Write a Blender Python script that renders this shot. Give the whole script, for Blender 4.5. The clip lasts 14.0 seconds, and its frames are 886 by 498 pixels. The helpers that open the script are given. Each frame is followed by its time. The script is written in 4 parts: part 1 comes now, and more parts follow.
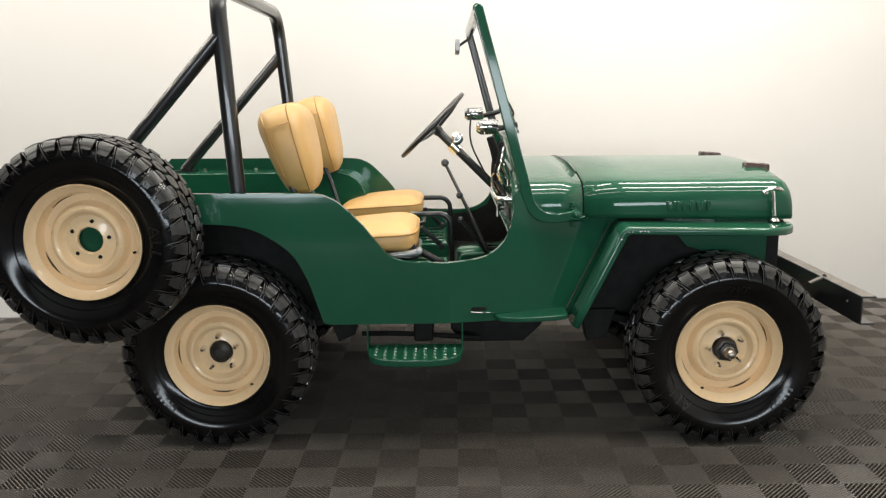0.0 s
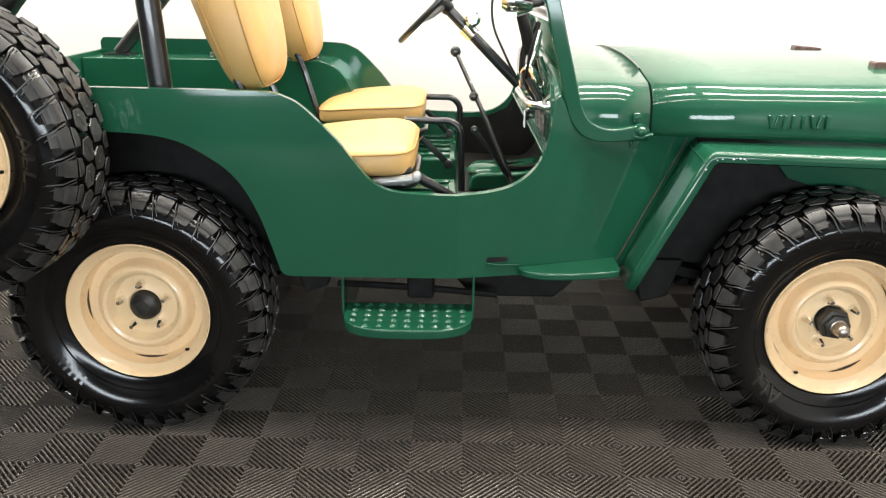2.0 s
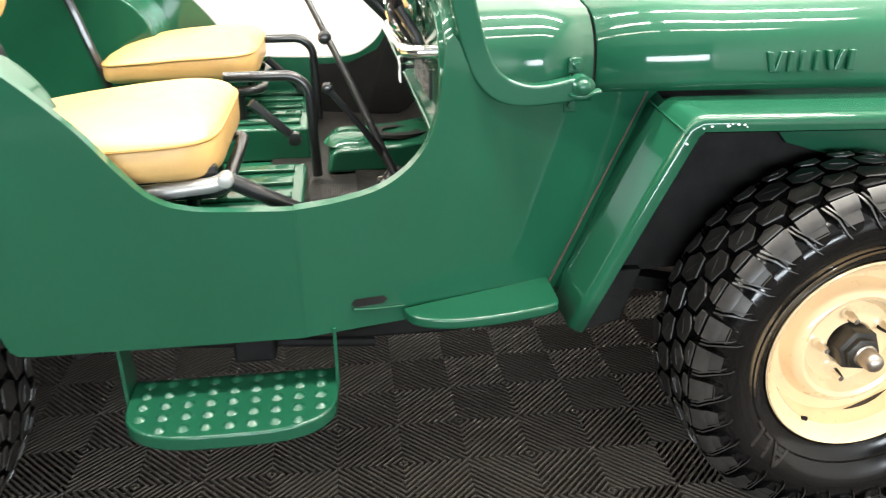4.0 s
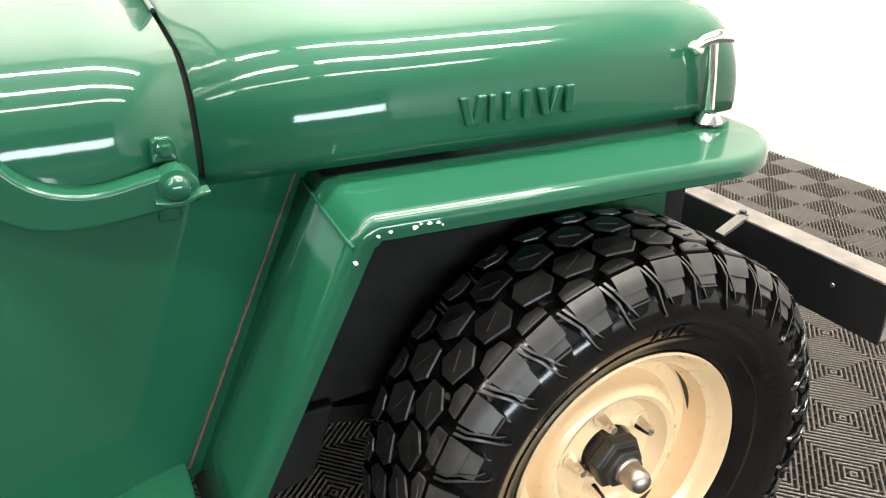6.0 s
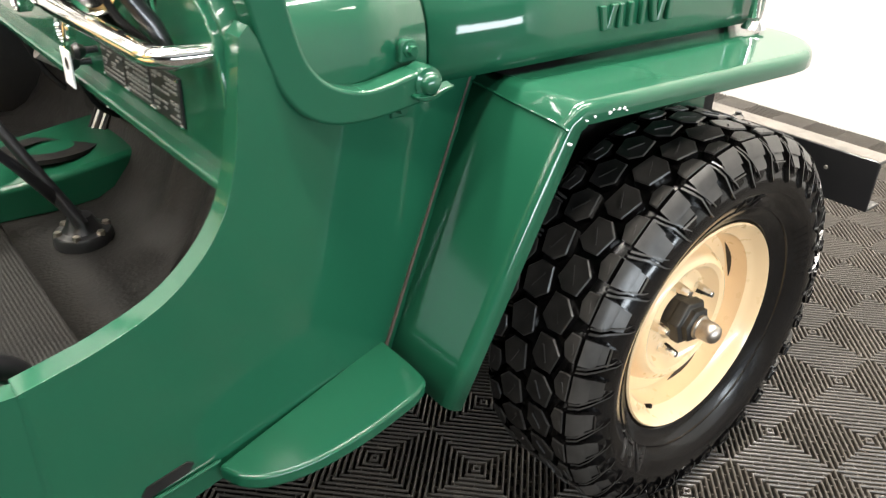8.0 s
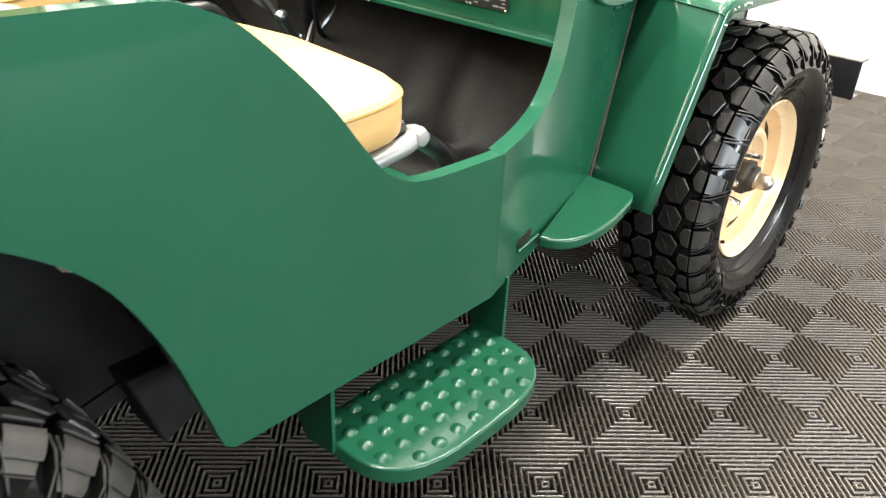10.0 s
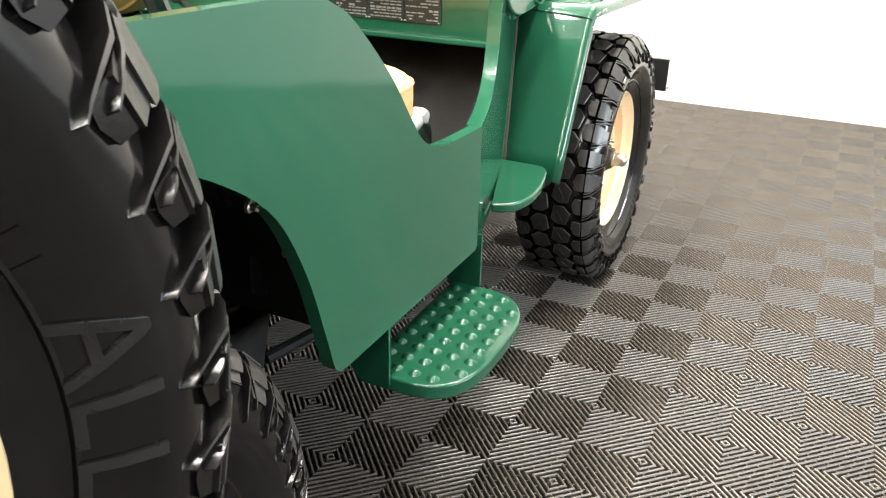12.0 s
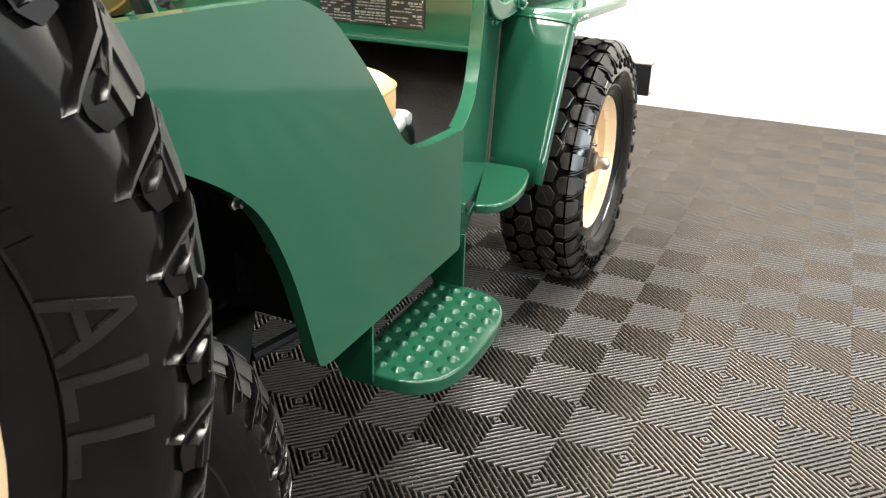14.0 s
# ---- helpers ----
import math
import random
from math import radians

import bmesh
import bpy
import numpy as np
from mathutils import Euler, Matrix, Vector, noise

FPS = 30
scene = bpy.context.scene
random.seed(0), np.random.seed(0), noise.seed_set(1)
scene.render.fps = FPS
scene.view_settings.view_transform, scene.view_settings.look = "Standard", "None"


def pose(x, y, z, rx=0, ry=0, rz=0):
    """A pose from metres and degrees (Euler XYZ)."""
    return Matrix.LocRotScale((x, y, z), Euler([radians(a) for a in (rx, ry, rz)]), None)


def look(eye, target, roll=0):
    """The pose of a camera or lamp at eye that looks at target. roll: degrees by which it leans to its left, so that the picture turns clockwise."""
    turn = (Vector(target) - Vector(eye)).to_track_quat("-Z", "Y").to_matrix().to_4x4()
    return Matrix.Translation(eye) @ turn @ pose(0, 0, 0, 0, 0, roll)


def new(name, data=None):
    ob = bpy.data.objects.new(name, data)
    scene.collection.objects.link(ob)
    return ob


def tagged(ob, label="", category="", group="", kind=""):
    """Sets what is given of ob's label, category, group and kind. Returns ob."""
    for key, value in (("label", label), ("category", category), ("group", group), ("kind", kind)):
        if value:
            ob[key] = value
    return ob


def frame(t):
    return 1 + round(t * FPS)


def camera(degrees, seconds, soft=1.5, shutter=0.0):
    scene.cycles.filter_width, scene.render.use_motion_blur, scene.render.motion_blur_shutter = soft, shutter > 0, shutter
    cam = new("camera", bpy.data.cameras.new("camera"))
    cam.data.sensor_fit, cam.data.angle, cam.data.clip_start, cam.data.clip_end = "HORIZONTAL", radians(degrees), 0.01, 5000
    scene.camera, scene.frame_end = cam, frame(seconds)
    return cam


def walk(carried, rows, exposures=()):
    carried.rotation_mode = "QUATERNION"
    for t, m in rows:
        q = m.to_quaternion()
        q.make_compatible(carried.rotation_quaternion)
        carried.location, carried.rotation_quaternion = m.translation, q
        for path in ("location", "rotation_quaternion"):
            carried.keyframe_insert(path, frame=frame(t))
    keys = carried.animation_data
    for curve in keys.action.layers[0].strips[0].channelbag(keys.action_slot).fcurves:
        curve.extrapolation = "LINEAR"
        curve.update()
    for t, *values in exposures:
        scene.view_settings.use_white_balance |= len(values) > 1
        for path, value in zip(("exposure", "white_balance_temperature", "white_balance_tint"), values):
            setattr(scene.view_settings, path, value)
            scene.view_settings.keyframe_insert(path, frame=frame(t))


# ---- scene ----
cam = camera(58.3, 14.0, 1.2, 0.25)
PATH = [
    (0, (0.919, -3.705, 1.397), (0.909, -1.744, 1.006), -0.8),
    (0.5, (0.889, -3.489, 1.386), (0.905, -1.54, 0.938), -0.4),
    (1, (0.885, -3.272, 1.356), (0.911, -1.338, 0.845), 0.1),
    (1.5, (0.916, -3.032, 1.344), (0.907, -1.118, 0.765), 0.6),
    (2, (0.908, -2.812, 1.311), (0.889, -0.921, 0.662), 0.7),
    (2.2, (0.899, -2.71, 1.3), (0.884, -0.826, 0.629), 0.6),
    (4.3, (1.031, -1.85, 1.205), (1.383, -0.06, 0.386), -0.6),
    (4.5, (1.049, -1.774, 1.205), (1.486, -0.009, 0.372), -0.8),
    (5, (1.117, -1.653, 1.206), (1.74, 0.043, 0.348), -0.7),
    (5.5, (1.238, -1.532, 1.2), (2.008, 0.106, 0.349), -0.1),
    (6, (1.319, -1.455, 1.206), (2.146, 0.158, 0.362), 0.3),
    (6.5, (1.3, -1.417, 1.207), (2.168, 0.168, 0.349), 0.7),
    (7, (1.178, -1.362, 1.212), (2.142, 0.147, 0.32), 1.0),
    (7.5, (1.036, -1.334, 1.204), (2.099, 0.084, 0.277), 1.6),
    (8, (0.857, -1.359, 1.19), (1.985, -0.01, 0.236), 2.0),
    (8.5, (0.667, -1.358, 1.191), (1.841, -0.071, 0.207), 1.3),
    (9, (0.468, -1.339, 1.184), (1.691, -0.117, 0.179), 1.5),
    (9.2, (0.397, -1.347, 1.184), (1.634, -0.142, 0.177), 2.0),
    (11.3, (-0.32, -1.356, 1.137), (1.202, -0.402, 0.258), 1.1),
    (11.5, (-0.334, -1.348, 1.135), (1.221, -0.438, 0.269), 0.7),
    (12, (-0.349, -1.253, 1.134), (1.297, -0.479, 0.303), 1.4),
    (12.5, (-0.37, -1.187, 1.145), (1.329, -0.524, 0.325), 1.8),
    (13, (-0.379, -1.172, 1.138), (1.343, -0.558, 0.329), 2.2),
    (13.5, (-0.386, -1.2, 1.131), (1.329, -0.563, 0.321), 2.1),
    (14, (-0.372, -1.277, 1.134), (1.291, -0.524, 0.319), 1.6),
]
walk(cam, [(t, look(e, a, r)) for t, e, a, r in PATH],
     ((0, -0.75), (1.5, -0.45), (2.0, 0.05), (2.2, 0.18), (4.3, 0.72), (5.5, 0.60), (6.5, 0.38), (7.5, 0.40), (8.5, 0.62), (9.2, 0.70), (11.3, 1.05), (12.5, 0.93), (14, 0.75)))

# ---- world and lights ----
world = bpy.data.worlds.new("room_world")
scene.world = world
world.use_nodes = True
world.node_tree.nodes["Background"].inputs[0].default_value = (0.9, 0.95, 1.0, 1)
world.node_tree.nodes["Background"].inputs[1].default_value = 0.0


def strip(x, y, z, lx, ly, watts, color=(1.0, 0.95, 0.87)):
    d = bpy.data.lights.new("ceiling_strip", "AREA")
    d.shape, d.size, d.size_y, d.energy, d.color = "RECTANGLE", lx, ly, watts, color
    ob = new("ceiling_strip", d)
    ob.location = (x, y, z)
    return ob


for yy, ww in ((-2.2, 26), (-1.0, 66), (0.25, 104)):
    for xx, share in ((-3.1, 1.0), (-0.3, 0.90), (2.5, 1.45)):
        strip(xx, yy, 3.32, 2.4, 0.17, ww * share)

# a long bank of cooler light on the camera's side
d = bpy.data.lights.new("side_bank", "AREA")
d.shape, d.size, d.size_y, d.energy, d.color = "RECTANGLE", 6.0, 0.80, 295, (0.84, 0.93, 1.0)
ob = new("side_bank", d)
ob.matrix_world = look((1.2, -6.9, 1.35), (1.2, 0, 0.9))

# ---- materials ----


def mat(name, color, rough=0.5, metal=0.0, coat=0.0, var=0.15, scale=6.0, bump=0.0, bscale=200.0, rvar=0.1, coat_rough=0.05, color2=None, spec=0.5):
    m = bpy.data.materials.new(name)
    m.use_nodes = True
    nt = m.node_tree
    b = nt.nodes["Principled BSDF"]
    b.inputs["Metallic"].default_value = metal
    b.inputs["Coat Weight"].default_value = coat
    b.inputs["Coat Roughness"].default_value = coat_rough
    b.inputs["Specular IOR Level"].default_value = spec
    tc = nt.nodes.new("ShaderNodeTexCoord")
    n1 = nt.nodes.new("ShaderNodeTexNoise")
    n1.inputs["Scale"].default_value, n1.inputs["Detail"].default_value = scale, 6
    nt.links.new(tc.outputs["Object"], n1.inputs["Vector"])
    r = nt.nodes.new("ShaderNodeValToRGB")
    c = Vector(color)
    lo, hi = c * (1 - var), (Vector(color2) if color2 else c * (1 + var))
    r.color_ramp.elements[0].position, r.color_ramp.elements[1].position = 0.3, 0.7
    r.color_ramp.elements[0].color, r.color_ramp.elements[1].color = (*lo, 1), (*hi, 1)
    nt.links.new(n1.outputs["Fac"], r.inputs["Fac"])
    nt.links.new(r.outputs["Color"], b.inputs["Base Color"])
    n2 = nt.nodes.new("ShaderNodeTexNoise")
    n2.inputs["Scale"].default_value, n2.inputs["Detail"].default_value = scale * 5, 4
    nt.links.new(tc.outputs["Object"], n2.inputs["Vector"])
    mr = nt.nodes.new("ShaderNodeMapRange")
    mr.inputs["To Min"].default_value, mr.inputs["To Max"].default_value = max(0.02, rough - rvar), min(1, rough + rvar)
    nt.links.new(n2.outputs["Fac"], mr.inputs["Value"])
    nt.links.new(mr.outputs["Result"], b.inputs["Roughness"])
    if bump:
        n3 = nt.nodes.new("ShaderNodeTexNoise")
        n3.inputs["Scale"].default_value, n3.inputs["Detail"].default_value = bscale, 3
        nt.links.new(tc.outputs["Object"], n3.inputs["Vector"])
        bp = nt.nodes.new("ShaderNodeBump")
        bp.inputs["Strength"].default_value, bp.inputs["Distance"].default_value = bump, 0.002
        nt.links.new(n3.outputs["Fac"], bp.inputs["Height"])
        nt.links.new(bp.outputs["Normal"], b.inputs["Normal"])
    return m


GREEN = mat("green_paint", (0.0080, 0.0700, 0.0360), 0.45, rvar=0.03, coat=0.9, var=0.08, scale=3, coat_rough=0.07, spec=0.08)
# slow waves in the pressed sheet, and a fine orange peel, so that reflections wander
nt = GREEN.node_tree
tcn = nt.nodes["Texture Coordinate"]
last = None
for sc, strength, dist in ((3.0, 0.09, 0.02), (240.0, 0.05, 0.0006)):
    nz = nt.nodes.new("ShaderNodeTexNoise")
    nz.inputs["Scale"].default_value, nz.inputs["Detail"].default_value = sc, 1.0
    nt.links.new(tcn.outputs["Object"], nz.inputs["Vector"])
    bp = nt.nodes.new("ShaderNodeBump")
    bp.inputs["Strength"].default_value, bp.inputs["Distance"].default_value = strength, dist
    nt.links.new(nz.outputs["Fac"], bp.inputs["Height"])
    if last:
        nt.links.new(last.outputs["Normal"], bp.inputs["Normal"])
    last = bp
for slot in ("Normal", "Coat Normal"):
    nt.links.new(last.outputs["Normal"], nt.nodes["Principled BSDF"].inputs[slot])
CREAM = mat("cream_paint", (0.86, 0.62, 0.36), 0.3, coat=0.6, var=0.05, scale=8)
RUBBER = mat("tyre_rubber", (0.0048, 0.0044, 0.0044), 0.15, var=0.4, scale=14, bump=0.03, bscale=300, rvar=0.05, spec=0.40)
# raised letters, lighter and rougher than the side wall
LETTER = mat("raised_letter_rubber", (0.011, 0.010, 0.0095), 0.30, var=0.4, scale=30, spec=0.5)
TREAD = mat("tyre_tread", (0.030, 0.028, 0.026), 0.36, var=0.5, scale=25, bump=0.08, bscale=260, rvar=0.12, spec=0.6)
VINYL = mat("tan_vinyl", (0.50, 0.305, 0.112), 0.42, var=0.07, scale=7, bump=0.25, bscale=420)
PIPING = mat("tan_piping", (0.40, 0.22, 0.06), 0.5, var=0.1)
BLACK = mat("black_paint", (0.010, 0.010, 0.011), 0.30, coat=0.5, var=0.1, rvar=0.04)
DUSTY = mat("dusty_black_paint", (0.13, 0.115, 0.10), 0.45, var=0.35, scale=22, bump=0.2)
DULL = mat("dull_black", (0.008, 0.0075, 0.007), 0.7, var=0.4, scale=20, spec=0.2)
CHROME = mat("chrome", (0.85, 0.84, 0.82), 0.1, metal=1.0, var=0.05, rvar=0.06)
STEEL = mat("worn_steel", (0.42, 0.38, 0.33), 0.38, metal=1.0, var=0.25, scale=40)
IRON = mat("dark_iron", (0.05, 0.047, 0.042), 0.45, metal=0.6, var=0.4, scale=30)
CREASED = mat("creased_rubber", (0.0048, 0.0042, 0.0036), 0.52, var=0.35, scale=9, bump=0.5, bscale=160, rvar=0.12, spec=0.22)
MATT = mat("rubber_mat", (0.008, 0.007, 0.006), 0.48, var=0.4, scale=18, bump=0.4, bscale=250, spec=0.35)
PLASTIC = mat("floor_plastic", (0.074, 0.064, 0.054), 0.34, spec=0.5, var=0.18, scale=5, rvar=0.08)
GAP = mat("floor_gap", (0.004, 0.004, 0.004), 0.8, var=0.2)
PALE = mat("pale_ceiling", (0.45, 0.44, 0.42), 0.8, var=0.05, scale=1.0)
DARK = mat("dark_wall", (0.030, 0.030, 0.032), 0.8, var=0.06, scale=1.2)
WALL = mat("white_wall", (0.635, 0.612, 0.580), 0.75, var=0.02, scale=1.2, bump=0.05, bscale=30)
AMBER = mat("amber_lens", (0.9, 0.22, 0.02), 0.2, var=0.05)
REDLENS = mat("dark_red_lens", (0.075, 0.040, 0.034), 0.25, var=0.2)
SILVER = mat("silver_paint", (0.34, 0.34, 0.33), 0.35, metal=0.5, var=0.1)
# paler green for the cover flange, with light from above put into the colour
LIT_GREEN = mat("lit_green_paint", (0.095, 0.235, 0.165), 0.5, var=0.3, scale=25, bump=0.1)
WRAP = mat("grubby_wrap", (0.26, 0.225, 0.205), 0.6, var=0.5, scale=45, bump=0.2)
WHITEP = mat("paper_white", (0.75, 0.75, 0.76), 0.6, var=0.05)
PLATE = mat("plate_black", (0.02, 0.02, 0.02), 0.35, var=0.2)
RUST = mat("seam_rust", (0.045, 0.032, 0.022), 0.7, var=0.4, scale=60)

# fine ribs in the floor mat
nt = MATT.node_tree
wv = nt.nodes.new("ShaderNodeTexWave")
wv.inputs["Scale"].default_value, wv.inputs["Distortion"].default_value = 55, 0.8
nt.links.new(nt.nodes["Texture Coordinate"].outputs["Object"], wv.inputs["Vector"])
wb = nt.nodes.new("ShaderNodeBump")
wb.inputs["Strength"].default_value, wb.inputs["Distance"].default_value = 0.25, 0.002
nt.links.new(wv.outputs["Fac"], wb.inputs["Height"])
nt.links.new(nt.nodes["Bump"].outputs["Normal"], wb.inputs["Normal"])
nt.links.new(wb.outputs["Normal"], nt.nodes["Principled BSDF"].inputs["Normal"])

glass = bpy.data.materials.new("window_glass")
glass.use_nodes = True
gb = glass.node_tree.nodes["Principled BSDF"]
gb.inputs["Base Color"].default_value = (0.93, 0.97, 0.95, 1)
gb.inputs["Roughness"].default_value, gb.inputs["Transmission Weight"].default_value, gb.inputs["IOR"].default_value = 0.02, 1.0, 1.45

# ---- mesh helpers ----


def part(name, bm, material, parent=None, label="", bevel=0.0, sharp=38, smooth=True):
    me = bpy.data.meshes.new(name)
    bmesh.ops.recalc_face_normals(bm, faces=bm.faces[:])
    bm.to_mesh(me)
    bm.free()
    me.materials.append(material)
    if smooth:
        me.shade_smooth()
        me.set_sharp_from_angle(angle=radians(sharp))
    ob = new(name, me)
    if bevel:
        md = ob.modifiers.new("bevel", "BEVEL")
        md.width, md.segments, md.limit_method, md.angle_limit, md.harden_normals = bevel, 3, "ANGLE", radians(40), True
    if parent:
        ob.parent = parent
    if label:
        tagged(ob, label)
    return ob


def box(x0, x1, y0, y1, z0, z1, bm=None):
    bm = bm or bmesh.new()
    v = [bm.verts.new(p) for p in ((x0, y0, z0), (x1, y0, z0), (x1, y1, z0), (x0, y1, z0), (x0, y0, z1), (x1, y0, z1), (x1, y1, z1), (x0, y1, z1))]
    for f in ((3, 2, 1, 0), (4, 5, 6, 7), (0, 1, 5, 4), (1, 2, 6, 5), (2, 3, 7, 6), (3, 0, 4, 7)):
        bm.faces.new([v[i] for i in f])
    return bm


def prism(outline, a, b, plane="xz", warp=None, bm=None):
    """An outline in a plane, given depth from a to b along the third axis."""
    bm = bm or bmesh.new()

    def p(u, v, w):
        q = {"xz": (u, w, v), "xy": (u, v, w), "yz": (w, u, v)}[plane]
        return warp(*q) if warp else q
    lo = [bm.verts.new(p(u, v, a)) for u, v in outline]
    hi = [bm.verts.new(p(u, v, b)) for u, v in outline]
    bm.faces.new(lo[::-1])
    bm.faces.new(hi)
    n = len(outline)
    for i in range(n):
        bm.faces.new((lo[i], lo[(i + 1) % n], hi[(i + 1) % n], hi[i]))
    return bm


def tube(points, r, seg=12, bm=None, closed=False):
    bm = bm or bmesh.new()
    pts = [Vector(p) for p in points]
    n = len(pts)
    rings, up = [], None
    for i, p in enumerate(pts):
        if closed:
            d = pts[(i + 1) % n] - pts[i - 1]
        else:
            d = pts[min(i + 1, n - 1)] - pts[max(i - 1, 0)]
        d.normalize()
        if up is None:
            up = d.orthogonal().normalized()
        up = (up - d * up.dot(d)).normalized()
        side = d.cross(up)
        rr = r[i] if isinstance(r, (list, tuple)) else r
        rings.append([bm.verts.new(p + (up * math.cos(a) + side * math.sin(a)) * rr) for a in [2 * math.pi * k / seg for k in range(seg)]])
    for i in range(n if closed else n - 1):
        a, b = rings[i], rings[(i + 1) % n]
        for k in range(seg):
            bm.faces.new((a[k], a[(k + 1) % seg], b[(k + 1) % seg], b[k]))
    if not closed:
        bm.faces.new(rings[0][::-1])
        bm.faces.new(rings[-1])
    return bm


def bend(points, r, n=6):
    """Rounds the corners of a polyline with radius r."""
    pts = [Vector(p) for p in points]
    out = [pts[0]]
    for a, b, c in zip(pts, pts[1:], pts[2:]):
        u, v = (a - b), (c - b)
        k = min(r, u.length * 0.48, v.length * 0.48)
        p, q = b + u.normalized() * k, b + v.normalized() * k
        out += [p.lerp(b, t).lerp(b.lerp(q, t), t) for t in [i / n for i in range(n + 1)]]
    return out + [pts[-1]]


def lathe(profile, seg=48, bm=None, at=(0, 0, 0), closed=False):
    """A profile of (r, y) turned about the y axis."""
    bm = bm or bmesh.new()
    rings = []
    for r, y in profile:
        if r < 1e-5:
            rings.append([bm.verts.new((at[0], at[1] + y, at[2]))])
        else:
            rings.append([bm.verts.new((at[0] + r * math.cos(a), at[1] + y, at[2] + r * math.sin(a))) for a in [2 * math.pi * k / seg for k in range(seg)]])
    pairs = list(zip(rings, rings[1:])) + ([(rings[-1], rings[0])] if closed else [])
    for a, b in pairs:
        for k in range(seg):
            j = (k + 1) % seg
            if len(a) == 1 and len(b) == 1:
                continue
            if len(a) == 1:
                bm.faces.new((a[0], b[j], b[k]))
            elif len(b) == 1:
                bm.faces.new((a[k], a[j], b[0]))
            else:
                bm.faces.new((a[k], a[j], b[j], b[k]))
    return bm


def loft(sections, bm=None, closed=False, caps=False):
    bm = bm or bmesh.new()
    rows = [[bm.verts.new(p) for p in s] for s in sections]
    for a, b in zip(rows, rows[1:]):
        n = len(a)
        for k in range(n if closed else n - 1):
            bm.faces.new((a[k], a[(k + 1) % n], b[(k + 1) % n], b[k]))
    if caps:
        bm.faces.new(rows[0][::-1])
        bm.faces.new(rows[-1])
    return bm


def thicken(ob, t):
    md = ob.modifiers.new("thickness", "SOLIDIFY")
    md.thickness, md.offset = t, -1
    return ob


def spline(pts, n=5):
    """A smooth curve through 2D points."""
    out = []
    P = [pts[0]] + list(pts) + [pts[-1]]
    for i in range(1, len(P) - 2):
        a, b, c, d = (np.array(P[i + k], float) for k in (-1, 0, 1, 2))
        for t in [k / n for k in range(n)]:
            out.append(tuple(0.5 * (2 * b + (c - a) * t + (2 * a - 5 * b + 4 * c - d) * t * t + (3 * b - a - 3 * c + d) * t ** 3)))
    return out + [tuple(pts[-1])]


# ---- room ----
WA = math.atan2(0.215, 5.75)   # back wall leans a little off the car's line


def slab(name, x0, x1, y0, y1, z0, z1, material, m=None):
    ob = part(name, box(x0, x1, y0, y1, z0, z1), material, smooth=False)
    if m is not None:
        ob.matrix_world = m
    return ob


tagged(slab("wall_north", -6.2, 4.9, 0, 0.15, -0.05, 3.5, WALL, pose(0, 1.305, 0, 0, 0, math.degrees(WA))), "plain white studio wall behind the vehicle", "wall", kind="structure")
tagged(slab("wall_east", 4.47, 4.62, -7.2, 1.47, -0.05, 3.5, WALL), "plain white studio wall ahead of the vehicle", "wall", kind="structure")
tagged(slab("wall_west", -6.2, -6.05, -7.2, 1.05, -0.05, 3.5, DARK), "plain dark studio wall", "wall", kind="structure")
tagged(slab("wall_south", -6.05, 4.47, -7.2, -7.05, -0.05, 3.5, DARK), "plain dark studio wall", "wall", kind="structure")
tagged(slab("ceiling", -6.2, 4.62, -7.2, 1.6, 3.5, 3.6, PALE), "plain pale ceiling", "ceiling", kind="structure")
floor = tagged(slab("floor", -6.2, 4.62, -7.2, 1.6, -0.12, -0.020, GAP), "dark grey ribbed plastic garage floor tiles", "floor", kind="structure")

# ---- the vehicle ----
jeep = tagged(new("jeep"), "green open-top vintage off-road jeep with cream steel wheels", "jeep")

R_TYRE = 0.386
BEAD = 0.200       # the tyre's form is drawn a little large and drawn in towards its bead


def drawn_in(v):
    """The finished size of the tyre: 0.3775 m outer radius, 0.25 m wide."""
    r = math.hypot(v.co.x, v.co.z)
    k = (BEAD + (r - BEAD) * 0.9543) / r
    v.co = (v.co.x * k, v.co.y * 1.03, v.co.z * k)



